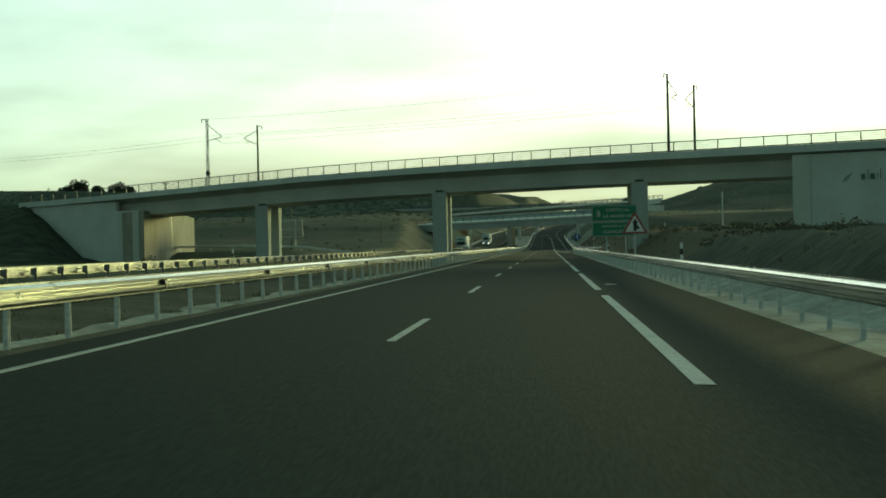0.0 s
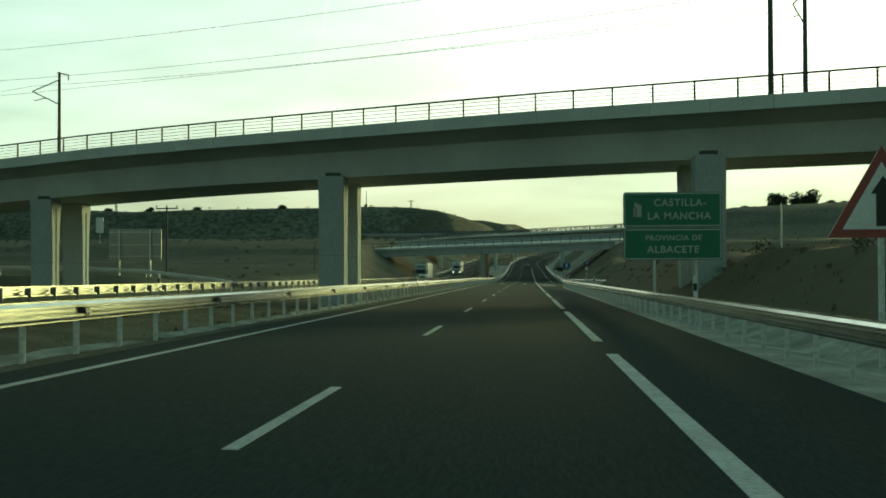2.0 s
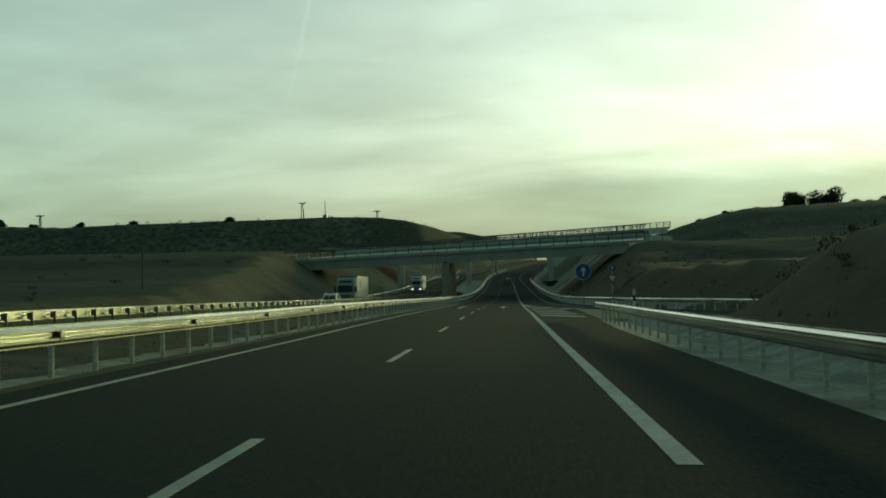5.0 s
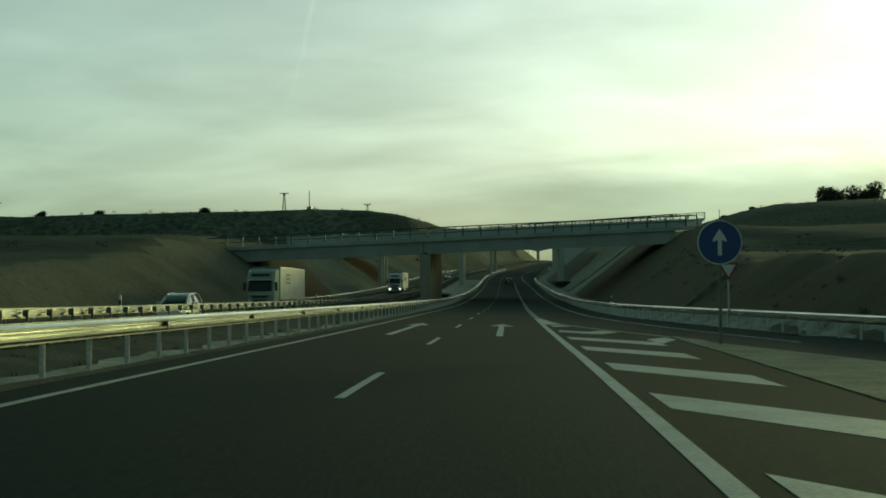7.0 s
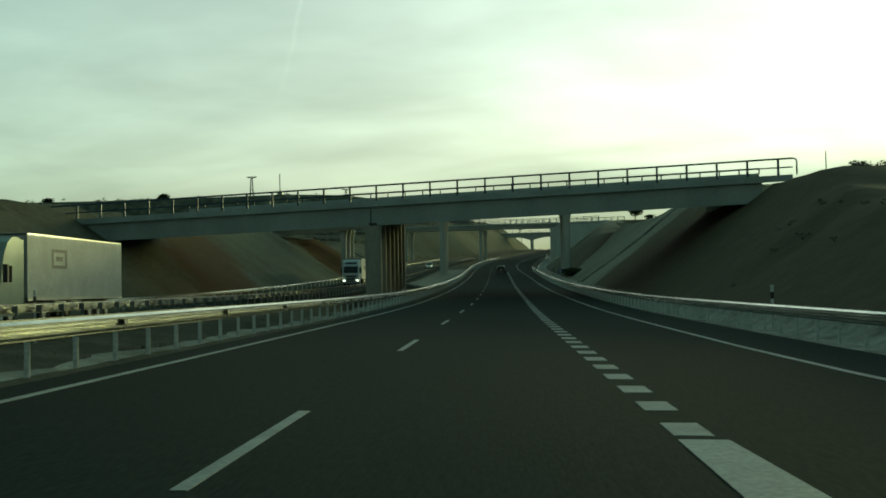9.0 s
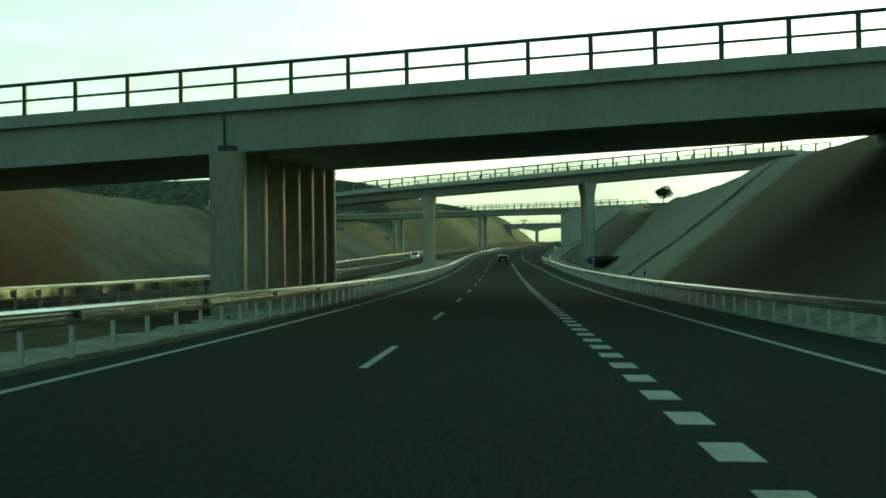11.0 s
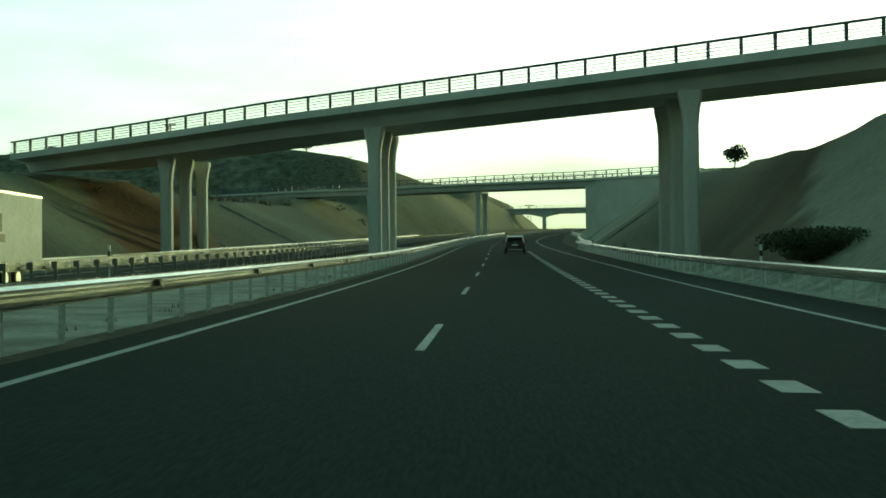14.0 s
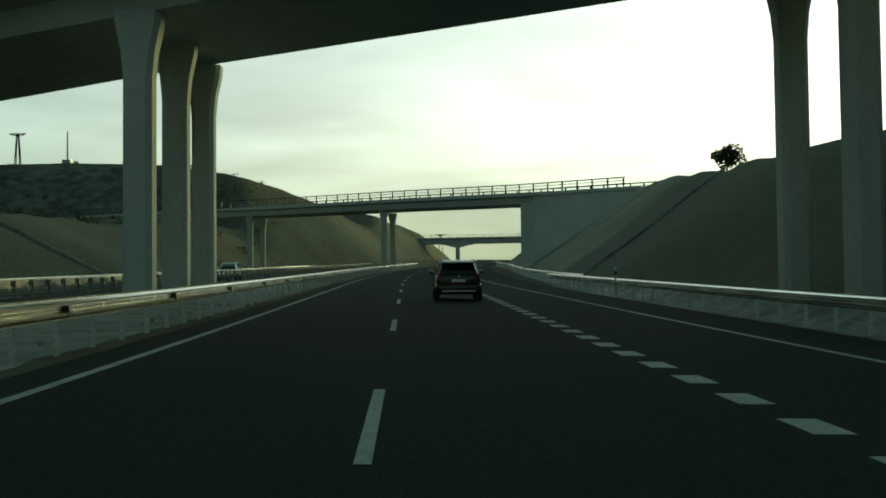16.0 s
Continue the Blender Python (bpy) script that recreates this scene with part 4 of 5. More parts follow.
# ends of the bridge
for name, x, tops in (("abutment", 21.4, 1), ("abutment", -43.2, -1)):
    y = 370.8 - 0.2 * x
    t = tagged(empty(name, (x, y, 0)), "grey concrete bridge abutment set in the slope", "abutment", "abutments of the road bridge")
    z = pw(x, T2)
    slab("seat", [(0, 0.6), (1.8, 0.4), (1.8, 27.0), (0, 27.0)], -2, [z - 0.6, z - 0.6, z + 0.9, z + 0.9], CONCRETE_SIDE, t)
slab("bearing_wall", [(-41.5, 392), (-39.8, 391.6), (-39.8, 396), (-41.5, 396)], 3, 7.2, CONCRETE_SIDE, t, Vector((-43.2, 370.8 + 0.2 * 43.2, 0)))

# --- slender flyover on triple columns
T3 = [(-60, 14.2), (-51, 14.5), (-42, 14.87), (-34, 15.17), (-21, 15.79), (4, 16.45), (18, 16.87), (37, 17.43), (60, 18.0)]
P3 = [(0, 0), (0, -0.42), (0.2, -0.5), (1.9, -0.85), (2.5, -1.75), (14.7, -1.75), (15.3, -0.85), (17.0, -0.5), (17.2, -0.42), (17.2, 0)]
flyover = Deck("flyover_bridge", "slender grey concrete flyover with a steel railing", 503.5, -0.57, -50.5, 37.5, T3, 17.2, P3, rise=0.073)
flyover.fascia(0.5, 0.05, 0.12, 4.0)
flyover.rail(0.15, 2.048, 1.3, (0.25, 0.45, 0.62, 0.8), bar_r=0.034, top_r=0.11, post=0.11, mat=RAIL_BLUE, first=19.73)
flyover.rail(17.05, 2.0, 1.3, (0.25, 0.45, 0.62, 0.8), bar_r=0.03, top_r=0.09, post=0.1, mat=RAIL_BLUE)


def flared_column(parent, x, y, z0, z1, o):
    """An eight-sided column with chamfered corners whose head widens to the sides."""
    v, f = [], []
    h = z1 - z0
    lev = [(0, 0.53, 0.60), (h - 2.5, 0.53, 0.60), (h - 1.5, 0.62, 0.60), (h - 0.45, 0.84, 0.60), (h, 0.86, 0.60)]
    for zz, a, b in lev:
        c = 0.2
        v += [(x - o.x + p * (a - (c if q2 else 0)), y - o.y + q * (b - (0 if q2 else c)), z0 - o.z + zz)
              for p, q, q2 in ((-1, -1, 1), (1, -1, 1), (1, -1, 0), (1, 1, 0), (1, 1, 1), (-1, 1, 1), (-1, 1, 0), (-1, -1, 0))]
    for k in range(len(lev) - 1):
        f += [(k * 8 + i, k * 8 + (i + 1) % 8, (k + 1) * 8 + (i + 1) % 8, (k + 1) * 8 + i) for i in range(8)]
    f += [tuple(range(8))[::-1], tuple(range(32, 40))]
    return mesh("column", v, f, CONCRETE_SIDE, parent)


def triple_pier(x, y, name_label):
    g = ground_z(x, y + 6)
    o = Vector((x, y, g - 1))
    t = tagged(empty("bridge_pier", o), name_label, "bridge pier", "piers of the flyover")
    for k in range(3):
        yy = y + 0.65 + 7.1 * k
        d = (yy - 503.5 + 0.57 * x) / 1.151
        flared_column(t, x, yy, g - 1.0, pw(x - 0.495 * d, T3) - 1.72 + 0.073 * d, o)


triple_pier(-11.5, 512.5, "three slim flared concrete columns in the median")
triple_pier(12.78, 498.4, "three slim flared concrete columns beside the slip lane")
triple_pier(-33.3, 527.4, "three slim flared concrete columns at a slope foot")
for x, sgn in ((-52.5, -1), (36.0, 1)):
    o = Vector((x, 503.5 - 0.57 * x, 0))
    t = tagged(empty("abutment", o), "pale concrete flyover abutment on the slope", "abutment", "abutments of the flyover")
    L = lambda a, d: (a + 0.495 * d, 503.5 - 0.57 * a + 0.869 * d)
    z = pw(x, T3)
    slab("seat", [L(x, 0.3), L(x + 2.4, 0.3), L(x + 2.4, 15.7), L(x, 15.7)], z - 6, z - 1.6, CONCRETE_SIDE, t, o)
    slab("bearing_block", [L(x + (2.4 if sgn < 0 else -1.4), 8.5), L(x + (3.8 if sgn < 0 else 0), 8.5), L(x + (3.8 if sgn < 0 else 0), 12), L(x + (2.4 if sgn < 0 else -1.4), 12)], z - 2.8, z - 1.9, CONCRETE_SIDE, t, o)

# --- far bridges
T4 = [(-110, 26.3), (-70, 24.9), (-54, 24.4), (-32, 23.45), (-6, 22.6), (16, 21.7), (34, 21.3), (60, 20.8)]
P4 = [(0, 0), (0, -0.5), (0.8, -0.7), (1.2, -1.7), (9.3, -1.7), (9.7, -0.7), (10.5, -0.5), (10.5, 0)]
far_bridge = Deck("road_bridge", "grey concrete road bridge far along the road", 687, -0.95, -96, 33, T4, 10.5, P4)
far_bridge.rail(0.2, 2.125, 1.45, (0.35, 0.68), bar_r=0.05, top_r=0.10, post=0.11, mat=RAIL_BLUE, first=16.5, x1=31.45)
far_bridge.rail(10.3, 2.6, 1.45, (0.35, 0.68), bar_r=0.05, top_r=0.10, post=0.11, mat=RAIL_BLUE)
o = Vector((16.4, 671.4, 0))
t = tagged(empty("abutment", o), "tall grey concrete abutment with a wing wall", "abutment")
L = lambda a, d: (a + 0.689 * d, 687 - 0.95 * a + 0.725 * d)
slab("front_wall", [L(16.5, 0.2), L(18.5, 0.2), L(18.5, 10.3), L(16.5, 10.3)], 6, 20.05, CONCRETE_SIDE, t, o)
slab("wing_wall", [L(18.5, 0.3), L(34, 0.3), L(34, 1.0), L(18.5, 1.0)], 6, [21.2, 20.8, 20.8, 21.2], CONCRETE, t, o)
for x, d0 in ((-8.0, 1.0), (-36.0, 1.0)):
    o = Vector((x, 687 - 0.95 * x, 0))
    t = tagged(empty("bridge_pier", o), "pair of concrete columns under the far road bridge", "bridge pier", "piers of the far road bridge")
    for k in range(2):
        px, py = L(x, 2.2)[0] + 1.5 * k, L(x, 2.2)[1] + 9 * k
        flared_column(t, px, py, ground_z(px, py) - 1, pw(x, T4) - 1.65, o)
T5 = [(-60, 34.0), (120, 35.6)]
last_bridge = Deck("road_bridge", "pale concrete bridge at the top of the climb", 1050, 0.0, -8, 78, T5, 9, [(0, 0), (0, -0.6), (1, -0.8), (1.4, -2.9), (7.6, -2.9), (8, -0.8), (9, -0.6), (9, 0)])
last_bridge.rail(0.2, 4, 1.2, (0.5,), bar_r=0.04, top_r=0.07, post=0.07)
t = tagged(empty("bridge_pier", (20.7, 1050, 0)), "single slim concrete pier of a pale bridge", "bridge pier")
slab("column", [(-0.9, 1), (0.9, 1), (0.9, 8), (-0.9, 8)], 20, 30.6, CONCRETE_SIDE, t)
mesh("haunch", *plate([(-9.0, 31.95), (-5.0, 31.2), (-0.95, 30.1), (0.95, 30.1), (5.0, 31.2), (9.0, 31.95)], 1.6, 7.4), CONCRETE_SIDE, t)


# ---------------------------------------------------------------- signs and posts
def paint(name, col, rough=0.45, metal=0.0, scale=1.0):
    return material(name, col, rough, metal, second=tuple(c * 0.86 for c in col), scale=scale, fine=0.05, bump=0.04, amount=0.15)


SIGN_GREEN = paint("sign_green", (0.015, 0.16, 0.085), 0.4)
SIGN_BLUE = paint("sign_blue", (0.02, 0.07, 0.24), 0.4)
SIGN_RED = paint("sign_red", (0.27, 0.055, 0.045), 0.45)
SIGN_WHITE = paint("sign_white", (0.72, 0.73, 0.71), 0.45)
SIGN_FADED = paint("faded_white_film", (0.42, 0.46, 0.43), 0.5)
SIGN_BLACK = paint("sign_black", (0.015, 0.015, 0.015), 0.5)
SIGN_BACK = paint("sign_back", (0.33, 0.34, 0.32), 0.5, 0.3)


def rounded(w, h, r, n=5):
    pts = []
    for cx, cz, a0 in ((w / 2 - r, h / 2 - r, 0), (-w / 2 + r, h / 2 - r, 90), (-w / 2 + r, -h / 2 + r, 180), (w / 2 - r, -h / 2 + r, 270)):
        for k in range(n + 1):
            a = radians(a0 + 90 * k / n)
            pts.append((cx + r * math.cos(a), cz + r * math.sin(a)))
    return pts


def ring(pts, inner, y0, y1):
    """A flat border between two outlines of the same number of corners."""
    n = len(pts)
    v = [(x, y0, z) for x, z in pts] + [(x, y0, z) for x, z in inner] + [(x, y1, z) for x, z in pts] + [(x, y1, z) for x, z in inner]
    f = []
    for i in range(n):
        j = (i + 1) % n
        f += [(i, j, n + j, n + i), (2 * n + i, 3 * n + i, 3 * n + j, 2 * n + j), (i, 2 * n + i, 2 * n + j, j), (n + i, n + j, 3 * n + j, 3 * n + i)]
    return v, f


def lettering(text, size, x, z, parent, mat, y=-0.055, space=1.0):
    cu = bpy.data.curves.new("lettering", "FONT")
    cu.body, cu.size, cu.align_x, cu.align_y, cu.extrude, cu.offset = text, size, "CENTER", "CENTER", 0.003, size * 0.02
    cu.space_character = space
    cu.materials.append(mat)
    ob = new("lettering", cu)
    ob.parent = parent
    ob.matrix_basis = pose(x, y, z, 90, 0, 0)
    return ob


def province_sign(x, y, z):
    t = tagged(empty("road_sign", (x, y, z)), "green road sign reading Castilla-La Mancha, Provincia de Albacete", "road sign")
    W = 3.95
    for name, zc, h, lines in (("upper_panel", 4.02, 1.42, (("CASTILLA-", 0.40, 0.30, 0.27), ("LA MANCHA", 0.40, 0.26, -0.27))), ("lower_panel", 2.62, 1.28, (("PROVINCIA DE", 0.30, 0.04, 0.25), ("ALBACETE", 0.40, 0.02, -0.22)))):
        p = mesh(name, *plate([(a, zc + b) for a, b in rounded(W, h, 0.12)], -0.04, 0.0), SIGN_GREEN, t)
        o = [(a, zc + b) for a, b in rounded(W - 0.06, h - 0.06, 0.10)]
        i = [(a, zc + b) for a, b in rounded(W - 0.16, h - 0.16, 0.06)]
        mesh("border", *ring(o, i, -0.046, -0.041), SIGN_FADED, p)
        for text, size, dx, dz in lines:
            lettering(text, size, dx, zc + dz, p, SIGN_FADED, space=1.14)
        if name == "upper_panel":
            mesh("emblem", *join(plate([(-1.42, zc - 0.3), (-1.24, zc - 0.3), (-1.24, zc + 0.18), (-1.52, zc + 0.3), (-1.52, zc + 0.12), (-1.42, zc + 0.08)], -0.05, -0.042)), SIGN_FADED, p)
            mesh("emblem", *plate([(-1.56, zc - 0.28), (-1.45, zc - 0.28), (-1.45, zc + 0.05), (-1.56, zc + 0.08)], -0.05, -0.042), SIGN_BACK, p)
    for dx in (-0.72, 0.95):
        mesh("post", *boxes([(dx - 0.05, 0.005, -0.8, dx + 0.05, 0.105, 4.5)]), POSTM, t)
    mesh("frame", *boxes([(-W / 2 + 0.1, 0.0, 3.25, W / 2 - 0.1, 0.04, 3.31)]), SIGN_BACK, t)


province_sign(5.92, 109.3, ground_z(5.85, 109.3) + 0.2)


def merge_sign(x, y, z):
    t = tagged(empty("road_sign", (x, y, z)), "red-edged white triangular sign with a black merging arrow", "road sign")
    tri = lambda s, zc: [(-s / 2, zc - s * 0.289), (s / 2, zc - s * 0.289), (0, zc + s * 0.577)]
    zc = 2.62
    mesh("board", *plate(tri(1.64, zc), -0.03, 0.0), SIGN_RED, t)
    f = mesh("face", *plate(tri(1.2, zc), -0.038, -0.031), SIGN_WHITE, t)
    mesh("symbol", *plate([(-0.09, zc - 0.30), (0.11, zc - 0.30), (0.11, zc - 0.12), (0.27, zc - 0.22), (0.27, zc - 0.07), (0.12, zc + 0.10), (0.12, zc + 0.2), (0.2, zc + 0.2), (0.02, zc + 0.48), (-0.17, zc + 0.2), (-0.09, zc + 0.2)], -0.045, -0.039), SIGN_BLACK, f)
    mesh("post", *boxes([(-0.04, 0.003, -0.4, 0.04, 0.083, zc + 0.3)]), POSTM, t)


merge_sign(5.5, 78.2, ground_z(5.5, 78.2))


def round_sign(t, zc, r):
    disc = lambda q: [(q * math.cos(2 * math.pi * k / 28), zc + q * math.sin(2 * math.pi * k / 28)) for k in range(28)]
    d = mesh("disc", *plate(disc(r), -0.03, 0.0), SIGN_BLUE, t)
    mesh("rim", *ring(disc(r), disc(r * 0.95), -0.036, -0.031), SIGN_WHITE, d)
    a = r * 0.09
    mesh("arrow", *plate([(-a, zc - r * 0.58), (a, zc - r * 0.58), (a, zc + r * 0.12), (r * 0.3, zc + r * 0.02), (r * 0.3, zc + r * 0.16), (0, zc + r * 0.62), (-r * 0.3, zc + r * 0.16), (-r * 0.3, zc + r * 0.02), (-a, zc + r * 0.12)], -0.036, -0.031), SIGN_WHITE, d)


t = tagged(empty("road_sign", (5.78, 239.7, -0.1)), "round blue sign with a white upward arrow", "road sign", "signs at the slip road")
round_sign(t, 2.78, 0.61)
mesh("post", *boxes([(-0.04, 0.003, -0.4, 0.04, 0.083, 3.1)]), POST_DARK, t)
t = tagged(empty("road_sign", (9.66, 260.5, -0.2)), "blue arrow disc above an upside-down white triangle sign", "road sign", "signs at the slip road")
round_sign(t, 3.45, 0.36)
dn = lambda s, zc: [(-s / 2, zc + s * 0.289), (0, zc - s * 0.577), (s / 2, zc + s * 0.289)]
mesh("board", *plate(dn(0.92, 2.55), -0.03, 0.0), SIGN_RED, t)
mesh("face", *plate(dn(0.62, 2.55), -0.038, -0.031), SIGN_WHITE, t)
mesh("post", *boxes([(-0.035, 0.003, -0.3, 0.035, 0.073, 3.7)]), POSTM, t)
t = tagged(empty("road_sign", (8.2, 433.5, AZ(433) - 0.72)), "small blue rectangular sign with a white pictogram", "road sign")
p = mesh("board", *plate([(a, 2.35 + b) for a, b in rounded(0.46, 0.56, 0.04)], -0.03, 0), SIGN_BLUE, t)
mesh("pictogram", *boxes([(-0.13, -0.036, 2.30, 0.13, -0.031, 2.48), (-0.05, -0.036, 2.15, 0.08, -0.031, 2.24)]), SIGN_FADED, p)
mesh("post", *boxes([(-0.03, 0.003, -0.1, 0.03, 0.063, 2.6)]), POSTM, t)

# back of a board for the oncoming traffic
t = tagged(empty("road_sign", (-37.3, 175, 0)), "grey back of a large board on two posts", "road sign")
p = mesh("board", *plate([(a, 4.35 + b) for a, b in rounded(5.1, 3.0, 0.1)], 0, 0.05), SIGN_BACK, t)
for z in (3.2, 4.3, 5.5):
    mesh("brace", *boxes([(-2.5, -0.06, z, 2.5, -0.003, z + 0.09)]), POSTM, p)
for x in (-1.5, 1.5):
    mesh("post", *boxes([(x - 0.08, -0.23, -0.5, x + 0.08, -0.07, 5.8)]), POSTM, t)
t = tagged(empty("road_sign", (-118, 395, ground_z(-118, 395))), "tall white panel on a thin post in the field", "road sign")
mesh("board", *plate([(a, 5.2 + b) for a, b in rounded(2.1, 4.2, 0.1)], 0, 0.06), SIGN_WHITE, t)
mesh("post", *tube([(0, 0.12, -1), (0, 0.12, 6.9)], 0.09, 8), POSTM, t)


def delineator(x, y, z):
    t = tagged(empty("delineator_post", (x, y, z)), "white delineator post with a black band on the guard rail", "delineator", "delineator posts")
    mesh("body", *boxes([(-0.045, -0.02, 0, 0.045, 0.02, 0.62)]), SIGN_WHITE, t)
    mesh("band", *boxes([(-0.047, -0.024, 0.22, 0.047, 0.024, 0.42)]), SIGN_BLACK, t)
    return t


first = delineator(*road_pt(4.5, 92, 0.72))
mesh("foot", *boxes([(-0.03, -0.015, -1.1, 0.03, 0.015, 0.0)]), POSTM, first)
for u, y in ((4.5, 42), (4.5, 142), (4.5, 190), (-15.4, 60), (-15.4, 110), (-15.4, 254), (-15.4, 304), (-15.4, 404), (-15.4, 454), (7.75, 300), (7.75, 392), (7.75, 452), (7.1, 520)):
    copy_thing(first, pose(*road_pt(u, y, 0.72)))


def utility_pole(x, y, h, label, cross=True, r=0.14, mat=DARKSTEEL, lean=0.0):
    z = ground_z(x, y)
    t = tagged(empty("utility_pole", (x, y, z)), label, "pole", "utility poles")
    mesh("pole", *tube([(lean * 0.8, 0, -0.8), (-lean * h, 0, h)], [r, r * 0.7], 8), mat, t)
    if cross:
        mesh("crossarm", *boxes([(-1.3, -0.06, h - 0.25, 1.3, 0.06, h - 0.1)]), DARKSTEEL, t)
        for k in (-1.2, 0, 1.2):
            mesh("insulator", *tube([(k, 0, h - 0.1), (k, 0, h + 0.2)], 0.06, 6), DARKSTEEL, t)
    return t


utility_pole(-41.6, 200, 8.2, "wooden pole with a crossarm at the field edge")
utility_pole(-36, 268, 5.0, "plain thin pole in the field", False, 0.1)
utility_pole(26.3, 189, 5.6, "pale thin pole on the bank", False, 0.1, POSTM)
utility_pole(17.4, 181.8, 1.25, "short white leaning stake on the bank", False, 0.06, SIGN_WHITE, 0.36)
utility_pole(28, 371, 2.6, "thin post at the end of the bridge", False, 0.06)
z = ground_z(-99, 822)
t = utility_pole(-99.1, 822, 53.8 - z, "tall thin radio mast on the hilltop", False, 0.25)
mesh("base_hut", *boxes([(-1.2, -1.2, -0.5, 1.2, 1.2, 2.0)]), SIGN_BACK, t)


def pylon(x, y, h, w):
    z = ground_z(x, y)
    t = tagged(empty("pylon", (x, y, z)), "small lattice power pylon on the hill", "pylon", "pylons on the hill")
    for a, b in ((-1, -1), (1, -1), (1, 1), (-1, 1)):
        mesh("leg", *tube([(a * w * 0.16, b * w * 0.16, -0.5), (a * w * 0.05, b * w * 0.05, h)], 0.16, 4), DARKSTEEL, t)
    mesh("crossarm", *join(tube([(-w / 2, 0, h), (0, 0, h - 0.7), (w / 2, 0, h)], 0.16, 4), tube([(-w / 2, 0, h), (w / 2, 0, h)], 0.14, 4)), DARKSTEEL, t)


pylon(-110, 812, 8.5, 4.5)
pylon(-78.3, 897, 9.0, 4.5)
pylon(15, 1150, 9, 6)
pylon(-250, 800, 10, 5)


# ---------------------------------------------------------------- vehicles
CAR_DARK = paint("dark_car_paint", (0.034, 0.020, 0.020), 0.22)
CAR_WHITE = paint("white_car_paint", (0.70, 0.71, 0.71), 0.3)
TRIM = paint("black_trim", (0.02, 0.02, 0.02), 0.6)
TYRE = paint("tyre_rubber", (0.018, 0.018, 0.018), 0.85)
RIM = paint("alloy", (0.45, 0.46, 0.47), 0.35, 0.9)
CHASSIS = paint("chassis_grey", (0.06, 0.06, 0.065), 0.6)
CAB_GREY = paint("silver_cab_paint", (0.60, 0.65, 0.69), 0.2, 0.2)
CAB_GREEN = paint("pale_green_cab_paint", (0.30, 0.36, 0.33), 0.25, 0.2)
GLASSM = paint("tinted_glass", (0.012, 0.014, 0.015), 0.06)
RED_LENS = paint("red_lens", (0.30, 0.015, 0.012), 0.25)
LAMP = bpy.data.materials.new("headlight_glow")
LAMP.use_nodes = True
LAMP.node_tree.nodes["Principled BSDF"].inputs["Emission Color"].default_value = (1.0, 0.96, 0.85, 1)
LAMP.node_tree.nodes["Principled BSDF"].inputs["Emission Strength"].default_value = 6.0
TAIL = bpy.data.materials.new("tail_light_glow")
TAIL.use_nodes = True
TAIL.node_tree.nodes["Principled BSDF"].inputs["Base Color"].default_value = (0.16, 0.012, 0.010, 1)
TAIL.node_tree.nodes["Principled BSDF"].inputs["Emission Color"].default_value = (1.0, 0.12, 0.06, 1)
TAIL.node_tree.nodes["Principled BSDF"].inputs["Emission Strength"].default_value = 0.02


def loft(sections):
    """Skin through closed outlines [(x, y, z), ...] of the same number of corners."""
    v, f, n = [], [], len(sections[0])
    for s in sections:
        v += s
    for k in range(len(sections) - 1):
        f += [(k * n + i, k * n + (i + 1) % n, (k + 1) * n + (i + 1) % n, (k + 1) * n + i) for i in range(n)]
    f += [tuple(range(n))[::-1], tuple(range((len(sections) - 1) * n, len(sections) * n))]
    return v, f


def wheel(parent, x, y, r, w):
    n = 18
    prof = [(-w / 2, r * 0.62), (-w / 2, r * 0.95), (-w / 2 + 0.03, r), (w / 2 - 0.03, r), (w / 2, r * 0.95), (w / 2, r * 0.62)]
    v, f, m = [], [], len(prof)
    for k in range(n):
        a = 2 * math.pi * k / n
        v += [(x + px, y + pr * math.cos(a), r + pr * math.sin(a)) for px, pr in prof]
    for k in range(n):
        q = (k + 1) % n
        f += [(k * m + i, k * m + (i + 1) % m, q * m + (i + 1) % m, q * m + i) for i in range(m)]
    t = mesh("tyre", v, f, TYRE, parent)
    disc = [(x, y + r * 0.6 * math.cos(2 * math.pi * k / 12), r + r * 0.6 * math.sin(2 * math.pi * k / 12)) for k in range(12)]
    vv = [(p[0] - w * 0.42, p[1], p[2]) for p in disc] + [(p[0] + w * 0.42, p[1], p[2]) for p in disc]
    mesh("rim", vv, [tuple(range(12))[::-1], tuple(range(12, 24))] + [(i, (i + 1) % 12, 12 + (i + 1) % 12, 12 + i) for i in range(12)], RIM, t)


def section(y, hw, z0, z1, r, tuck=0.0):
    """A rounded outline across a car body, leaning in towards the top by tuck."""
    zc, h = (z0 + z1) / 2, z1 - z0
    return [(x * (1 - tuck * (0.5 + z / h)), y, zc + z) for x, z in rounded(2 * hw, h, r, 4)]


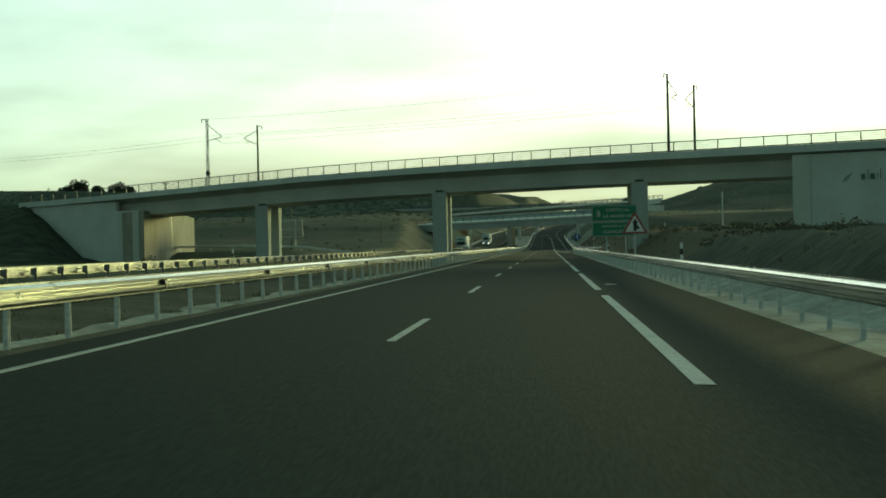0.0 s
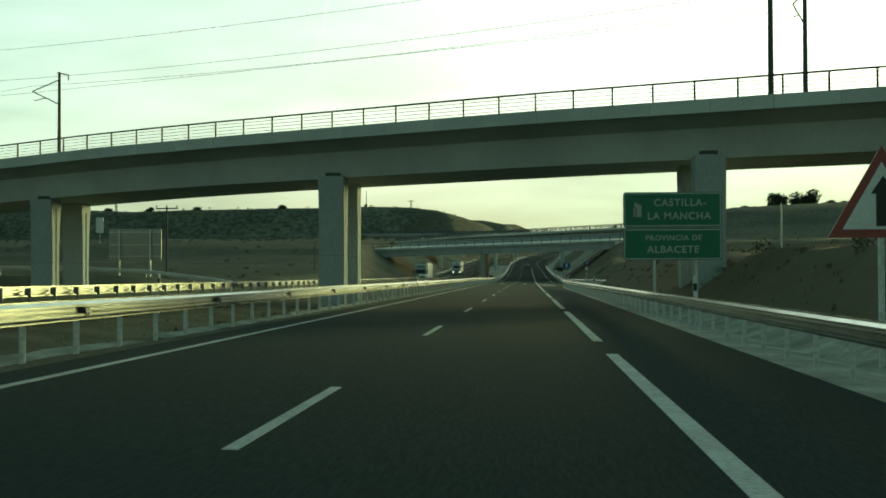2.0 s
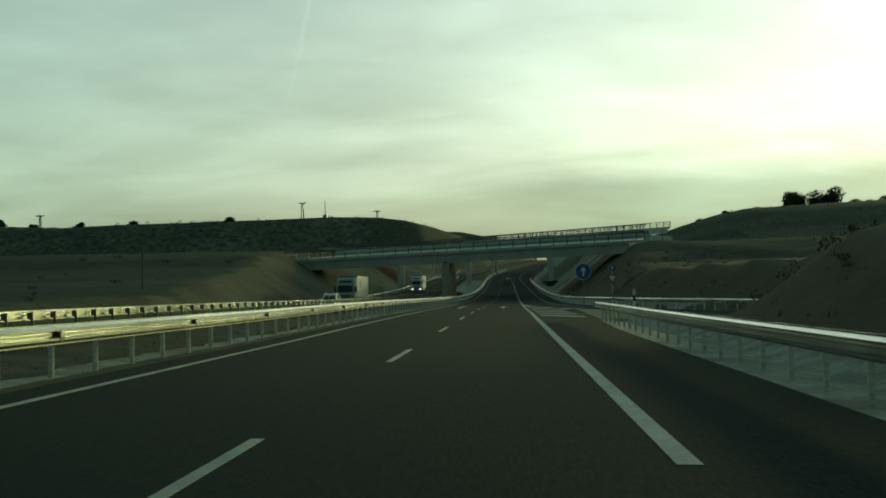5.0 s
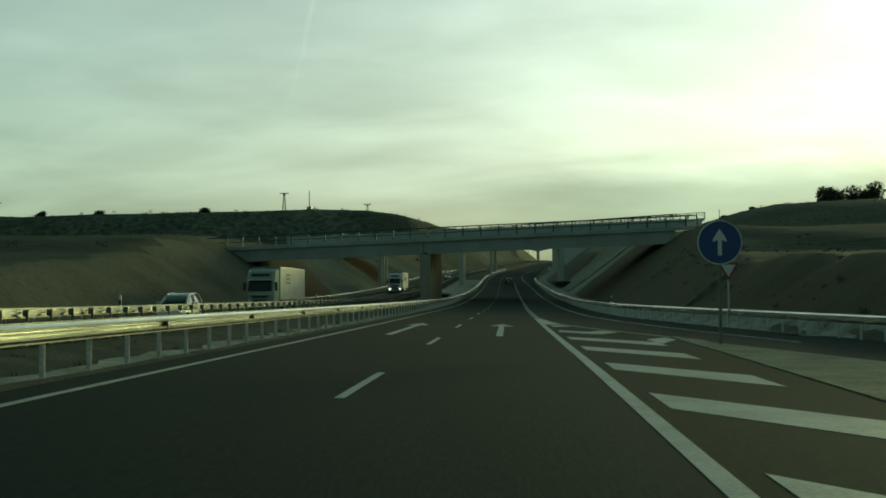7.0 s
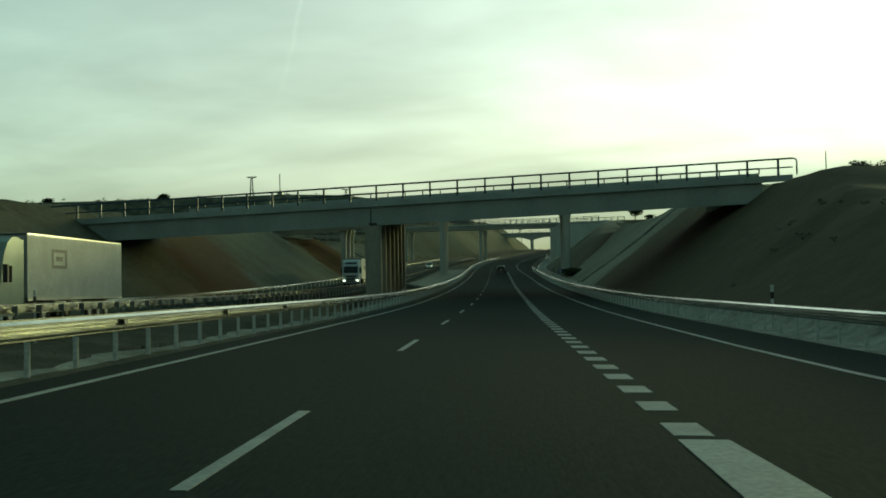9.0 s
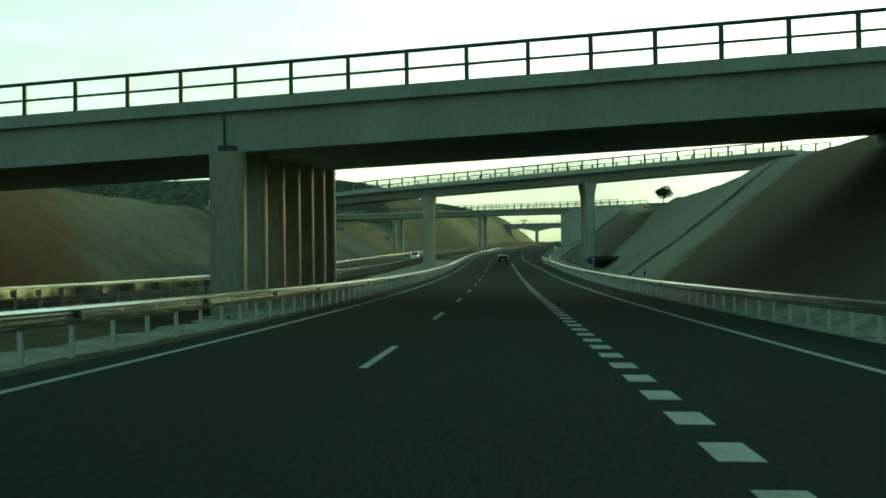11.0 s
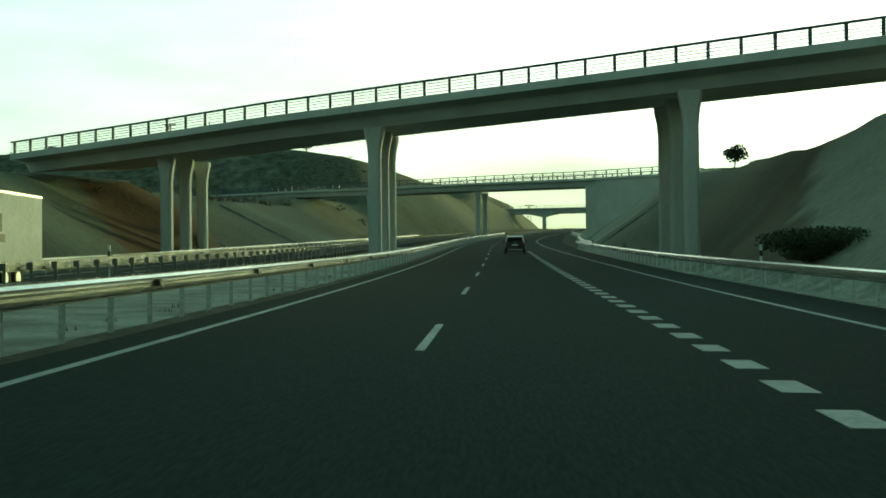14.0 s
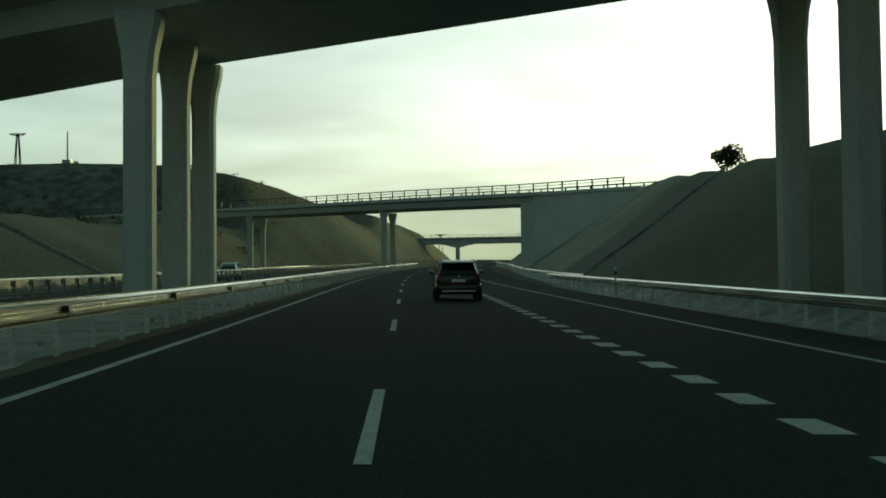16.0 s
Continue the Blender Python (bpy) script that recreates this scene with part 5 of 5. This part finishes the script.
def hatchback(at, turn, body_mat, label, lights):
    """A small five-door car, its tail at the origin and its nose towards +y."""
    t = tagged(empty("car", at), label, "car")
    t.rotation_euler = (math.atan(0.03) if turn == 0 else -math.atan(0.03), 0, turn)
    secs = [section(y, hw, z0, z1, r, 0.05) for y, hw, z0, z1, r in ((-0.03, 0.66, 0.50, 0.90, 0.10), (0.0, 0.77, 0.42, 0.97, 0.16), (0.08, 0.83, 0.32, 1.01, 0.2), (0.3, 0.865, 0.25, 1.02, 0.22), (0.8, 0.88, 0.22, 1.01, 0.22), (1.6, 0.89, 0.2, 0.99, 0.22), (2.8, 0.89, 0.2, 0.96, 0.2),
                                                                     (3.4, 0.86, 0.22, 0.89, 0.2), (3.85, 0.79, 0.26, 0.78, 0.18), (4.05, 0.68, 0.31, 0.68, 0.14), (4.12, 0.5, 0.36, 0.6, 0.1))]
    body = mesh("body", *loft(secs), body_mat, t, smooth=True)
    cab = [section(y, 0.79, 0.86, z, r, 0.24) for y, z, r in ((0.07, 1.0, 0.05), (0.2, 1.24, 0.1), (0.34, 1.41, 0.12), (0.5, 1.475, 0.13), (1.0, 1.505, 0.13), (1.9, 1.49, 0.13), (2.3, 1.42, 0.12), (2.75, 1.18, 0.1), (3.1, 0.99, 0.05))]
    mesh("cabin", *loft(cab), GLASSM, t, smooth=True)
    roof = [section(y, hw, z - 0.05, z, 0.024, 0.04) for y, hw, z in ((0.27, 0.57, 1.425), (0.36, 0.615, 1.475), (0.6, 0.635, 1.51), (1.0, 0.645, 1.525), (1.9, 0.635, 1.51), (2.25, 0.60, 1.445))]
    mesh("roof", *loft(roof), body_mat, t, smooth=True)
    # dark car's spoiler and rear pillars: sky reflection painted in as pale alloy
    mesh("spoiler", *loft([section(0.20, 0.54, 1.415, 1.445, 0.014), section(0.34, 0.60, 1.44, 1.49, 0.02)]), RIM if lights == 1 else body_mat, t)
    for s in (-1, 1):
        mesh("pillar", *tube([(s * 0.775, 0.06, 0.97), (s * 0.715, 0.20, 1.22), (s * 0.655, 0.33, 1.41), (s * 0.64, 0.5, 1.475)], 0.05, 6), RIM if lights == 1 else body_mat, t)
        mesh("pillar", *tube([(s * 0.735, 3.02, 1.0), (s * 0.66, 2.7, 1.22), (s * 0.60, 2.28, 1.42)], 0.04, 6), body_mat, t)
        mesh("pillar", *tube([(s * 0.80, 1.55, 0.95), (s * 0.655, 1.55, 1.47)], 0.035, 6), TRIM, t)
        mesh("roof_rail", *tube([(s * 0.585, 0.50, 1.505), (s * 0.60, 0.62, 1.55), (s * 0.60, 1.8, 1.555), (s * 0.57, 2.2, 1.475)], 0.018, 6), RIM, t)
        mesh("tail_light", *loft([[(s * 0.62, -0.012, 0.80), (s * 0.80, 0.03, 0.80), (s * 0.80, 0.2, 0.80), (s * 0.62, 0.15, 0.80)], [(s * 0.64, 0.0, 1.0), (s * 0.80, 0.05, 1.0), (s * 0.80, 0.2, 1.0), (s * 0.64, 0.16, 1.0)]]), TAIL if lights else RED_LENS, t)
        mesh("headlight", *loft([section(3.86, 0.14, 0.58, 0.72, 0.05), section(4.03, 0.10, 0.56, 0.67, 0.04)]), LAMP if lights == 2 else SIGN_WHITE, t).location = (s * 0.58, 0, 0)
        arm = mesh("mirror", *loft([section(2.43, 0.07, 0.99, 1.11, 0.03), section(2.52, 0.10, 0.97, 1.13, 0.04), section(2.62, 0.06, 1.0, 1.1, 0.03)]), body_mat, t)
        arm.location = (s * 0.96, 0, 0)
        mesh("side_trim", *boxes([(s * 0.885 - 0.012, 0.95, 0.42, s * 0.885 + 0.012, 2.95, 0.50)]), TRIM, body)
        for y in (0.74, 3.28):
            wheel(t, s * 0.80, y, 0.31, 0.2)
    mesh("tailgate_handle", *boxes([(-0.24, -0.045, 0.845, 0.24, 0.0, 0.872)]), TRIM, t)
    b = mesh("bumper", *loft([section(-0.10, 0.76, 0.36, 0.58, 0.08), section(-0.06, 0.83, 0.31, 0.62, 0.09), section(0.14, 0.865, 0.28, 0.64, 0.09)]), body_mat, t, smooth=True)
    mesh("trim_strip", *boxes([(-0.62, -0.112, 0.335, 0.62, -0.06, 0.395)]), RIM, b)
    mesh("number_plate", *boxes([(-0.26, -0.05, 0.70, 0.26, 0.02, 0.80)]), SIGN_WHITE, t)
    mesh("badge", *tube([(0, -0.045, 0.915), (0, 0.03, 0.915)], 0.045, 10), RIM, t)
    mesh("wiper", *tube([(0.03, 0.055, 1.03), (-0.38, 0.10, 1.10)], 0.012, 5), TRIM, t)
    return t


hatchback(road_pt(0.14, 513.5), 0.0, CAR_DARK, "dark hatchback car driving ahead in the lane", 1)
hatchback((*road_pt(-18.4, 583)[:2], road_pt(-18.4, 583)[2]), math.pi, CAR_WHITE, "white hatchback car on the oncoming carriageway", 2)


hatchback((*road_pt(-17.9, 274)[:2], road_pt(-17.9, 274)[2]), math.pi, CAR_WHITE, "small white car passing behind the median guard rail", 2)


TRAILER_WHITE = material("dusty_white_panel", (0.46, 0.475, 0.46), 0.6, second=(0.38, 0.39, 0.37), scale=1.2, fine=0.15, bump=0.03, amount=0.3, spec=0.3)


def lorry(at, label, cab_mat, low_mat, logo):
    """An articulated lorry facing -y, its front at the origin."""
    t = tagged(empty("lorry", at), label, "lorry")
    w = 1.24
    cab = [[(-w + c, y, z), (w - c, y, z), (w, y + c, z), (w, 2.25, z), (-w, 2.25, z), (-w, y + c, z)] for z, y, c in ((0.42, 0.06, 0.16), (1.3, 0.0, 0.16), (1.75, 0.02, 0.16), (2.75, 0.32, 0.18), (3.05, 0.42, 0.2), (3.55, 0.75, 0.25), (3.78, 1.2, 0.3))]
    mesh("cab", *loft(cab), cab_mat, t)
    mesh("windscreen", [(-1.06, -0.012, 1.80), (1.06, -0.012, 1.80), (1.0, 0.288, 2.72), (-1.0, 0.288, 2.72), (-1.06, 0.06, 1.80), (1.06, 0.06, 1.80), (1.0, 0.36, 2.72), (-1.0, 0.36, 2.72)], [(0, 1, 2, 3), (7, 6, 5, 4), (0, 4, 5, 1), (1, 5, 6, 2), (2, 6, 7, 3), (3, 7, 4, 0)], GLASSM, t)
    mesh("sun_visor", *boxes([(-1.12, 0.06, 2.76, 1.12, 0.34, 2.84)]), low_mat, t)
    mesh("roof_fascia", *boxes([(-0.8, 0.46, 3.1, 0.8, 0.66, 3.36)]), TRIM, t)
    g = mesh("grille", *loft([[(-0.95 + 0.32 * k, -0.03, 1.44 - 0.16 * k), (0.95 - 0.32 * k, -0.03, 1.44 - 0.16 * k), (0.95 - 0.32 * k, 0.03, 1.44 - 0.16 * k), (-0.95 + 0.32 * k, 0.03, 1.44 - 0.16 * k)] for k in (1.3, 0.6, 0)]), TRIM, t)
    for k in range(3):
        mesh("slat", *boxes([(-0.62, -0.075, 0.56 + 0.2 * k, 0.62, 0.02, 0.67 + 0.2 * k)]), TRIM, g)
    mesh("bumper", *loft([[(-1.2, 0.05, 0.28), (1.2, 0.05, 0.28), (1.24, 0.4, 0.28), (-1.24, 0.4, 0.28)], [(-1.24, -0.06, 0.5), (1.24, -0.06, 0.5), (1.24, 0.4, 0.5), (-1.24, 0.4, 0.5)], [(-1.22, -0.06, 0.72), (1.22, -0.06, 0.72), (1.24, 0.4, 0.72), (-1.24, 0.4, 0.72)]]), low_mat, t)
    for s in (-1, 1):
        mesh("headlight", *boxes([(s * 0.98 - 0.16, -0.09, 0.6, s * 0.98 + 0.16, 0.0, 0.8)]), LAMP, t)
        mesh("mirror", *boxes([(s * 1.42 - 0.1, 0.25, 1.85, s * 1.42 + 0.1, 0.42, 2.6)]), TRIM, t)
        mesh("side_window", *boxes([(s * 1.225 - 0.02, 0.55, 1.85, s * 1.225 + 0.03, 1.4, 2.55)]), GLASSM, t)
        mesh("wind_deflector", *boxes([(s * 1.2 - 0.03, 2.25, 0.9, s * 1.2 + 0.03, 2.75, 3.7)]), cab_mat, t)
        for y in (1.35, 5.2, 11.5, 12.8, 14.1):
            wheel(t, s * 1.05, y, 0.5, 0.32)
    mesh("chassis", *boxes([(-0.5, 1.5, 0.55, 0.5, 15.5, 1.05)]), CHASSIS, t)
    for s in (-1,):
        mesh("side_guard", *boxes([(s * 1.18 - 0.02, 6.2, 0.45, s * 1.18 + 0.02, 10.6, 0.95)]), CHASSIS, t)
    y0, y1, hw = 3.05, 16.5, 1.275
    box = mesh("trailer_box", *boxes([(-hw, y0, 1.12, hw, y1, 4.0)]), TRAILER_WHITE, t)
    mesh("edge_rail", *boxes([(-hw - 0.02, y0, 1.05, hw + 0.02, y1, 1.16), (-hw - 0.015, y0, 3.93, hw + 0.015, y1, 4.02)]), RIM, box)
    for y in (6.4, 8.6):
        mesh("locker", *boxes([(0.75, y, 0.5, 1.24, y + 1.5, 1.0)]), RIM, t)
    mark = logo
    mesh("logo", *boxes([(hw + 0.006, a, b, hw + 0.014, c, d) for a, b, c, d in mark]), CHASSIS, box)
    return t


lorry(road_pt(-22.0, 314), "pale green-grey articulated lorry with a plain box trailer, oncoming", CAB_GREEN, CAB_GREY, [(6.0, 2.5, 6.25, 3.4), (7.75, 2.5, 8.0, 3.4), (6.25, 2.5, 7.75, 2.65), (6.25, 3.25, 7.75, 3.4), (6.55, 2.85, 7.4, 3.05)])
lorry(road_pt(-22.2, 445.5), "silver-grey articulated lorry with a white box trailer, oncoming", CAB_GREY, CAB_GREY, [(6.0, 2.35, 6.5, 3.4), (6.7, 2.35, 8.9, 3.05), (9.3, 2.35, 12.2, 3.1), (6.1, 3.5, 7.6, 3.68), (11.5, 1.95, 12.5, 2.28)])


# ---------------------------------------------------------------- plants
LEAF = material("dull_foliage", (0.050, 0.060, 0.030), 0.9, second=(0.030, 0.040, 0.020), scale=0.8, fine=0.1, bump=0.3, amount=0.6, per_object=0.15)
BARK = material("bark", (0.10, 0.08, 0.06), 0.95, scale=0.4, fine=0.05, bump=0.6)
SCRUBLEAF = material("dry_scrub", (0.135, 0.124, 0.084), 0.95, second=(0.092, 0.086, 0.058), scale=3, fine=0.2, bump=0.2, amount=0.6)
DRYGRASS = material("dry_grass", (0.16, 0.13, 0.075), 0.95, second=(0.09, 0.085, 0.045), scale=1.5, fine=0.2, bump=0.2, amount=0.6)


def tuft_cloud(centre, radii, count, size, rng):
    """Small leaf quads in an uneven crown."""
    v, f = [], []
    lumps = [(Vector([rng.uniform(-0.5, 0.5) * r for r in radii]), rng.uniform(0.45, 0.62)) for _ in range(9)]
    for _ in range(count):
        o, k = rng.choice(lumps)
        d = Vector((rng.gauss(0, 1), rng.gauss(0, 1), rng.gauss(0, 1))).normalized() * (rng.random() ** 0.4)
        p = Vector(centre) + o + Vector((d.x * radii[0], d.y * radii[1], d.z * radii[2])) * k
        a = Vector((rng.gauss(0, 1), rng.gauss(0, 1), rng.gauss(0, 1))).normalized()
        b = a.cross(Vector((rng.gauss(0, 1), rng.gauss(0, 1), rng.gauss(0, 1)))).normalized()
        s = size * rng.uniform(0.6, 1.3)
        q = len(v)
        v += [tuple(p - a * s), tuple(p + b * s * 0.6), tuple(p + a * s), tuple(p - b * s * 0.6)]
        f.append((q, q + 1, q + 2, q + 3))
    return v, f


def tree(x, y, h, w, label, seed, count=1100, dz=0.0, leaf=0.05, mid=0.42):
    rng = random.Random(seed)
    z = ground_z(x, y) + dz
    t = tagged(empty("tree", (x, y, z)), label, "tree", "trees on the skyline")
    trunk = [tube([(0, 0, -0.4), (0.05 * w, 0, h * 0.3), (0, 0.04 * w, h * 0.62)], [h * 0.035, h * 0.026, h * 0.012], 7)]
    for k in range(5):
        a = rng.uniform(0, 6.28)
        trunk.append(tube([(0.03 * w, 0, h * (0.22 + 0.07 * k)), (w * 0.3 * math.cos(a), w * 0.3 * math.sin(a), h * (0.48 + 0.07 * k))], [h * 0.015, h * 0.005], 5))
    mesh("trunk", *join(*trunk), BARK, t)
    mesh("crown", *tuft_cloud((0, 0, h * mid), (w * 0.6, w * 0.6, h * (0.97 - mid)), count * 4, h * leaf, rng), LEAF, t)


ROUND = "round dark evergreen tree on the ridge"
for k, (x, y, h, w) in enumerate(((130.5, 712, 10.0, 13), (145.5, 716, 11.5, 14), (158, 720, 5.5, 8), (166, 721, 6, 8), (174, 722, 7, 9), (183, 724, 7, 9), (193, 726, 7, 10), (204, 728, 7, 10), (217, 730, 8, 11), (112, 708, 3.2, 5), (98, 704, 2.8, 4), (86, 702, 2.4, 4))):
    tree(x, y, h, w, ROUND, 20 + k, 800, -0.9 if h > 4 else -0.3)
tree(39.5, 627, 4.4, 4.0, "small bushy tree at the top of the cut", 41, 330, -0.2, 0.05, 0.58)
tree(11.3, 458, 1.35, 6.4, "low dark bush at the foot of the cut slope", 43, 3600, -0.1, 0.055)
tree(44, 629, 2.0, 3.2, "low bush at the top of the cut", 42, 500)
for k, (x, y, h, w) in enumerate(((-282, 822, 9, 10), (-292, 824, 11, 11), (-303, 820, 9, 9), (-318, 823, 12, 13), (-330, 826, 9, 10), (-262, 820, 4, 6), (-235, 818, 4, 5), (-150, 814, 3.6, 5.5), (-204, 816, 3.2, 5), (-60, 545, 2.2, 4), (-74, 470, 2.0, 4))):
    tree(x, y, h, w, "dark rounded tree on the hill", 60 + k, 900, -3.6 if x < -270 else -0.6)


def shrubs():
    """Low scrub over the slopes and hills, one tangle."""
    rng = random.Random(7)
    v, f = [], []
    spots = []
    for _ in range(900):
        spots.append((rng.uniform(-420, -34), rng.uniform(430, 840), rng.uniform(0.4, 1.1)))
    for _ in range(220):
        spots.append((rng.uniform(28, 190), rng.uniform(110, 720), rng.uniform(0.3, 0.75)))
    for _ in range(520):
        spots.append((rng.uniform(8.5, 30), rng.uniform(30, 200), rng.choice((0.2, 0.28, 0.4, 0.6)) * rng.uniform(0.7, 1.2)))
    for _ in range(120):
        spots.append((rng.uniform(12, 34), rng.uniform(200, 340), rng.uniform(0.15, 0.4)))
    for _ in range(130):
        spots.append((rng.uniform(-150, -32), rng.uniform(120, 430), rng.uniform(0.3, 0.9)))
    for x, y, r in spots:
        u = x - AX(y)
        if -33 < u < pw(y, R_FOOT) + 1.0:
            continue
        if 9 < u < 32 and 345 < y < 700:
            continue
        if y > 600 and u < 0:
            r *= 1.6
        z = ground_z(x, y)
        bv, bf = tuft_cloud((x, y, z + r * 0.3), (r * 1.3, r * 1.3, r * 0.7), 64, r * 0.16, rng)
        q = len(v)
        v += bv
        f += [tuple(i + q for i in t4) for t4 in bf]
    ob = mesh("scrub", v, f, SCRUBLEAF)
    tagged(ob, "low dark scrub bushes scattered over the dry slopes", "scrub", kind="stuff")


def tufts():
    rng = random.Random(9)
    v, f = [], []
    spots = [(rng.uniform(-8.6, -7.9), rng.uniform(0, 540), rng.uniform(0.05, 0.15)) for _ in range(700)]
    spots += [(rng.uniform(-14.6, -8.6), rng.uniform(0, 436), rng.uniform(0.05, 0.13)) for _ in range(1300)]
    spots += [(rng.uniform(-7.05, -6.45), rng.uniform(0, 540), rng.uniform(0.04, 0.12)) for _ in range(900)]
    for _ in range(260):
        y = rng.uniform(20, 290)
        spots.append((pw(y, R_FOOT) + rng.uniform(0, 3), y, rng.uniform(0.1, 0.22)))
    for u, y, h in spots:
        x = AX(y) + u
        z = max(ground_z(x, y), road_pt(u, y, -0.14)[2] if -8.4 < u < -6.3 else -99)
        for _ in range(5):
            a = rng.uniform(0, 6.28)
            lean = rng.uniform(0.1, 0.5) * h
            p = Vector((x + rng.uniform(-0.15, 0.15), y + rng.uniform(-0.15, 0.15), z - 0.02))
            s = Vector((math.cos(a), math.sin(a), 0)) * h * 0.16
            tip = p + Vector((math.sin(a) * lean, math.cos(a) * lean, h))
            q = len(v)
            v += [tuple(p - s), tuple(p + s), tuple(tip)]
            f.append((q, q + 1, q + 2))
    ob = mesh("grass_tufts", v, f, DRYGRASS)
    tagged(ob, "dry yellowish grass tufts along the verges", "grass", kind="stuff")


shrubs()
tufts()


# concrete chutes down the cut slope
def chute(y):
    rf, rh = pw(y, R_FOOT), pw(y, R_HIGH)
    st = []
    for k in range(13):
        u = rf + 0.2 + (rh * 1.38) * k / 12
        yy = y + 3.5 * k / 12
        x = AX(yy) + u
        st.append(((x, yy, ground_z(x, yy)), (0, 1)))
    v, f = sweep([(-0.42, -0.2), (-0.42, 0.22), (-0.3, 0.22), (-0.24, 0.05), (0.24, 0.05), (0.3, 0.22), (0.42, 0.22), (0.42, -0.2)], st)
    c = mesh("drain_chute", v, f, CONCRETE_OLD)
    tagged(c, "pale concrete drainage chute down the cut slope", "drain", "drain chutes", "structure")


for y in (283.7, 427.3, 560):
    chute(y)


def chute_left(y):
    lf, lh = pw(y, L_FOOT), pw(y, L_HIGH)
    st = []
    for k in range(11):
        yy = y + 2.0 * k / 10
        x = AX(yy) + lf - 0.2 - lh * 1.45 * k / 10
        st.append(((x, yy, ground_z(x, yy)), (0, 1)))
    v, f = sweep([(-0.36, -0.2), (-0.36, 0.2), (-0.26, 0.2), (-0.2, 0.05), (0.2, 0.05), (0.26, 0.2), (0.36, 0.2), (0.36, -0.2)], st)
    tagged(mesh("drain_chute", v, f, CONCRETE_OLD), "narrow concrete drainage chute down the far slope", "drain", "drain chutes", "structure")


for y in (556, 584):
    chute_left(y)
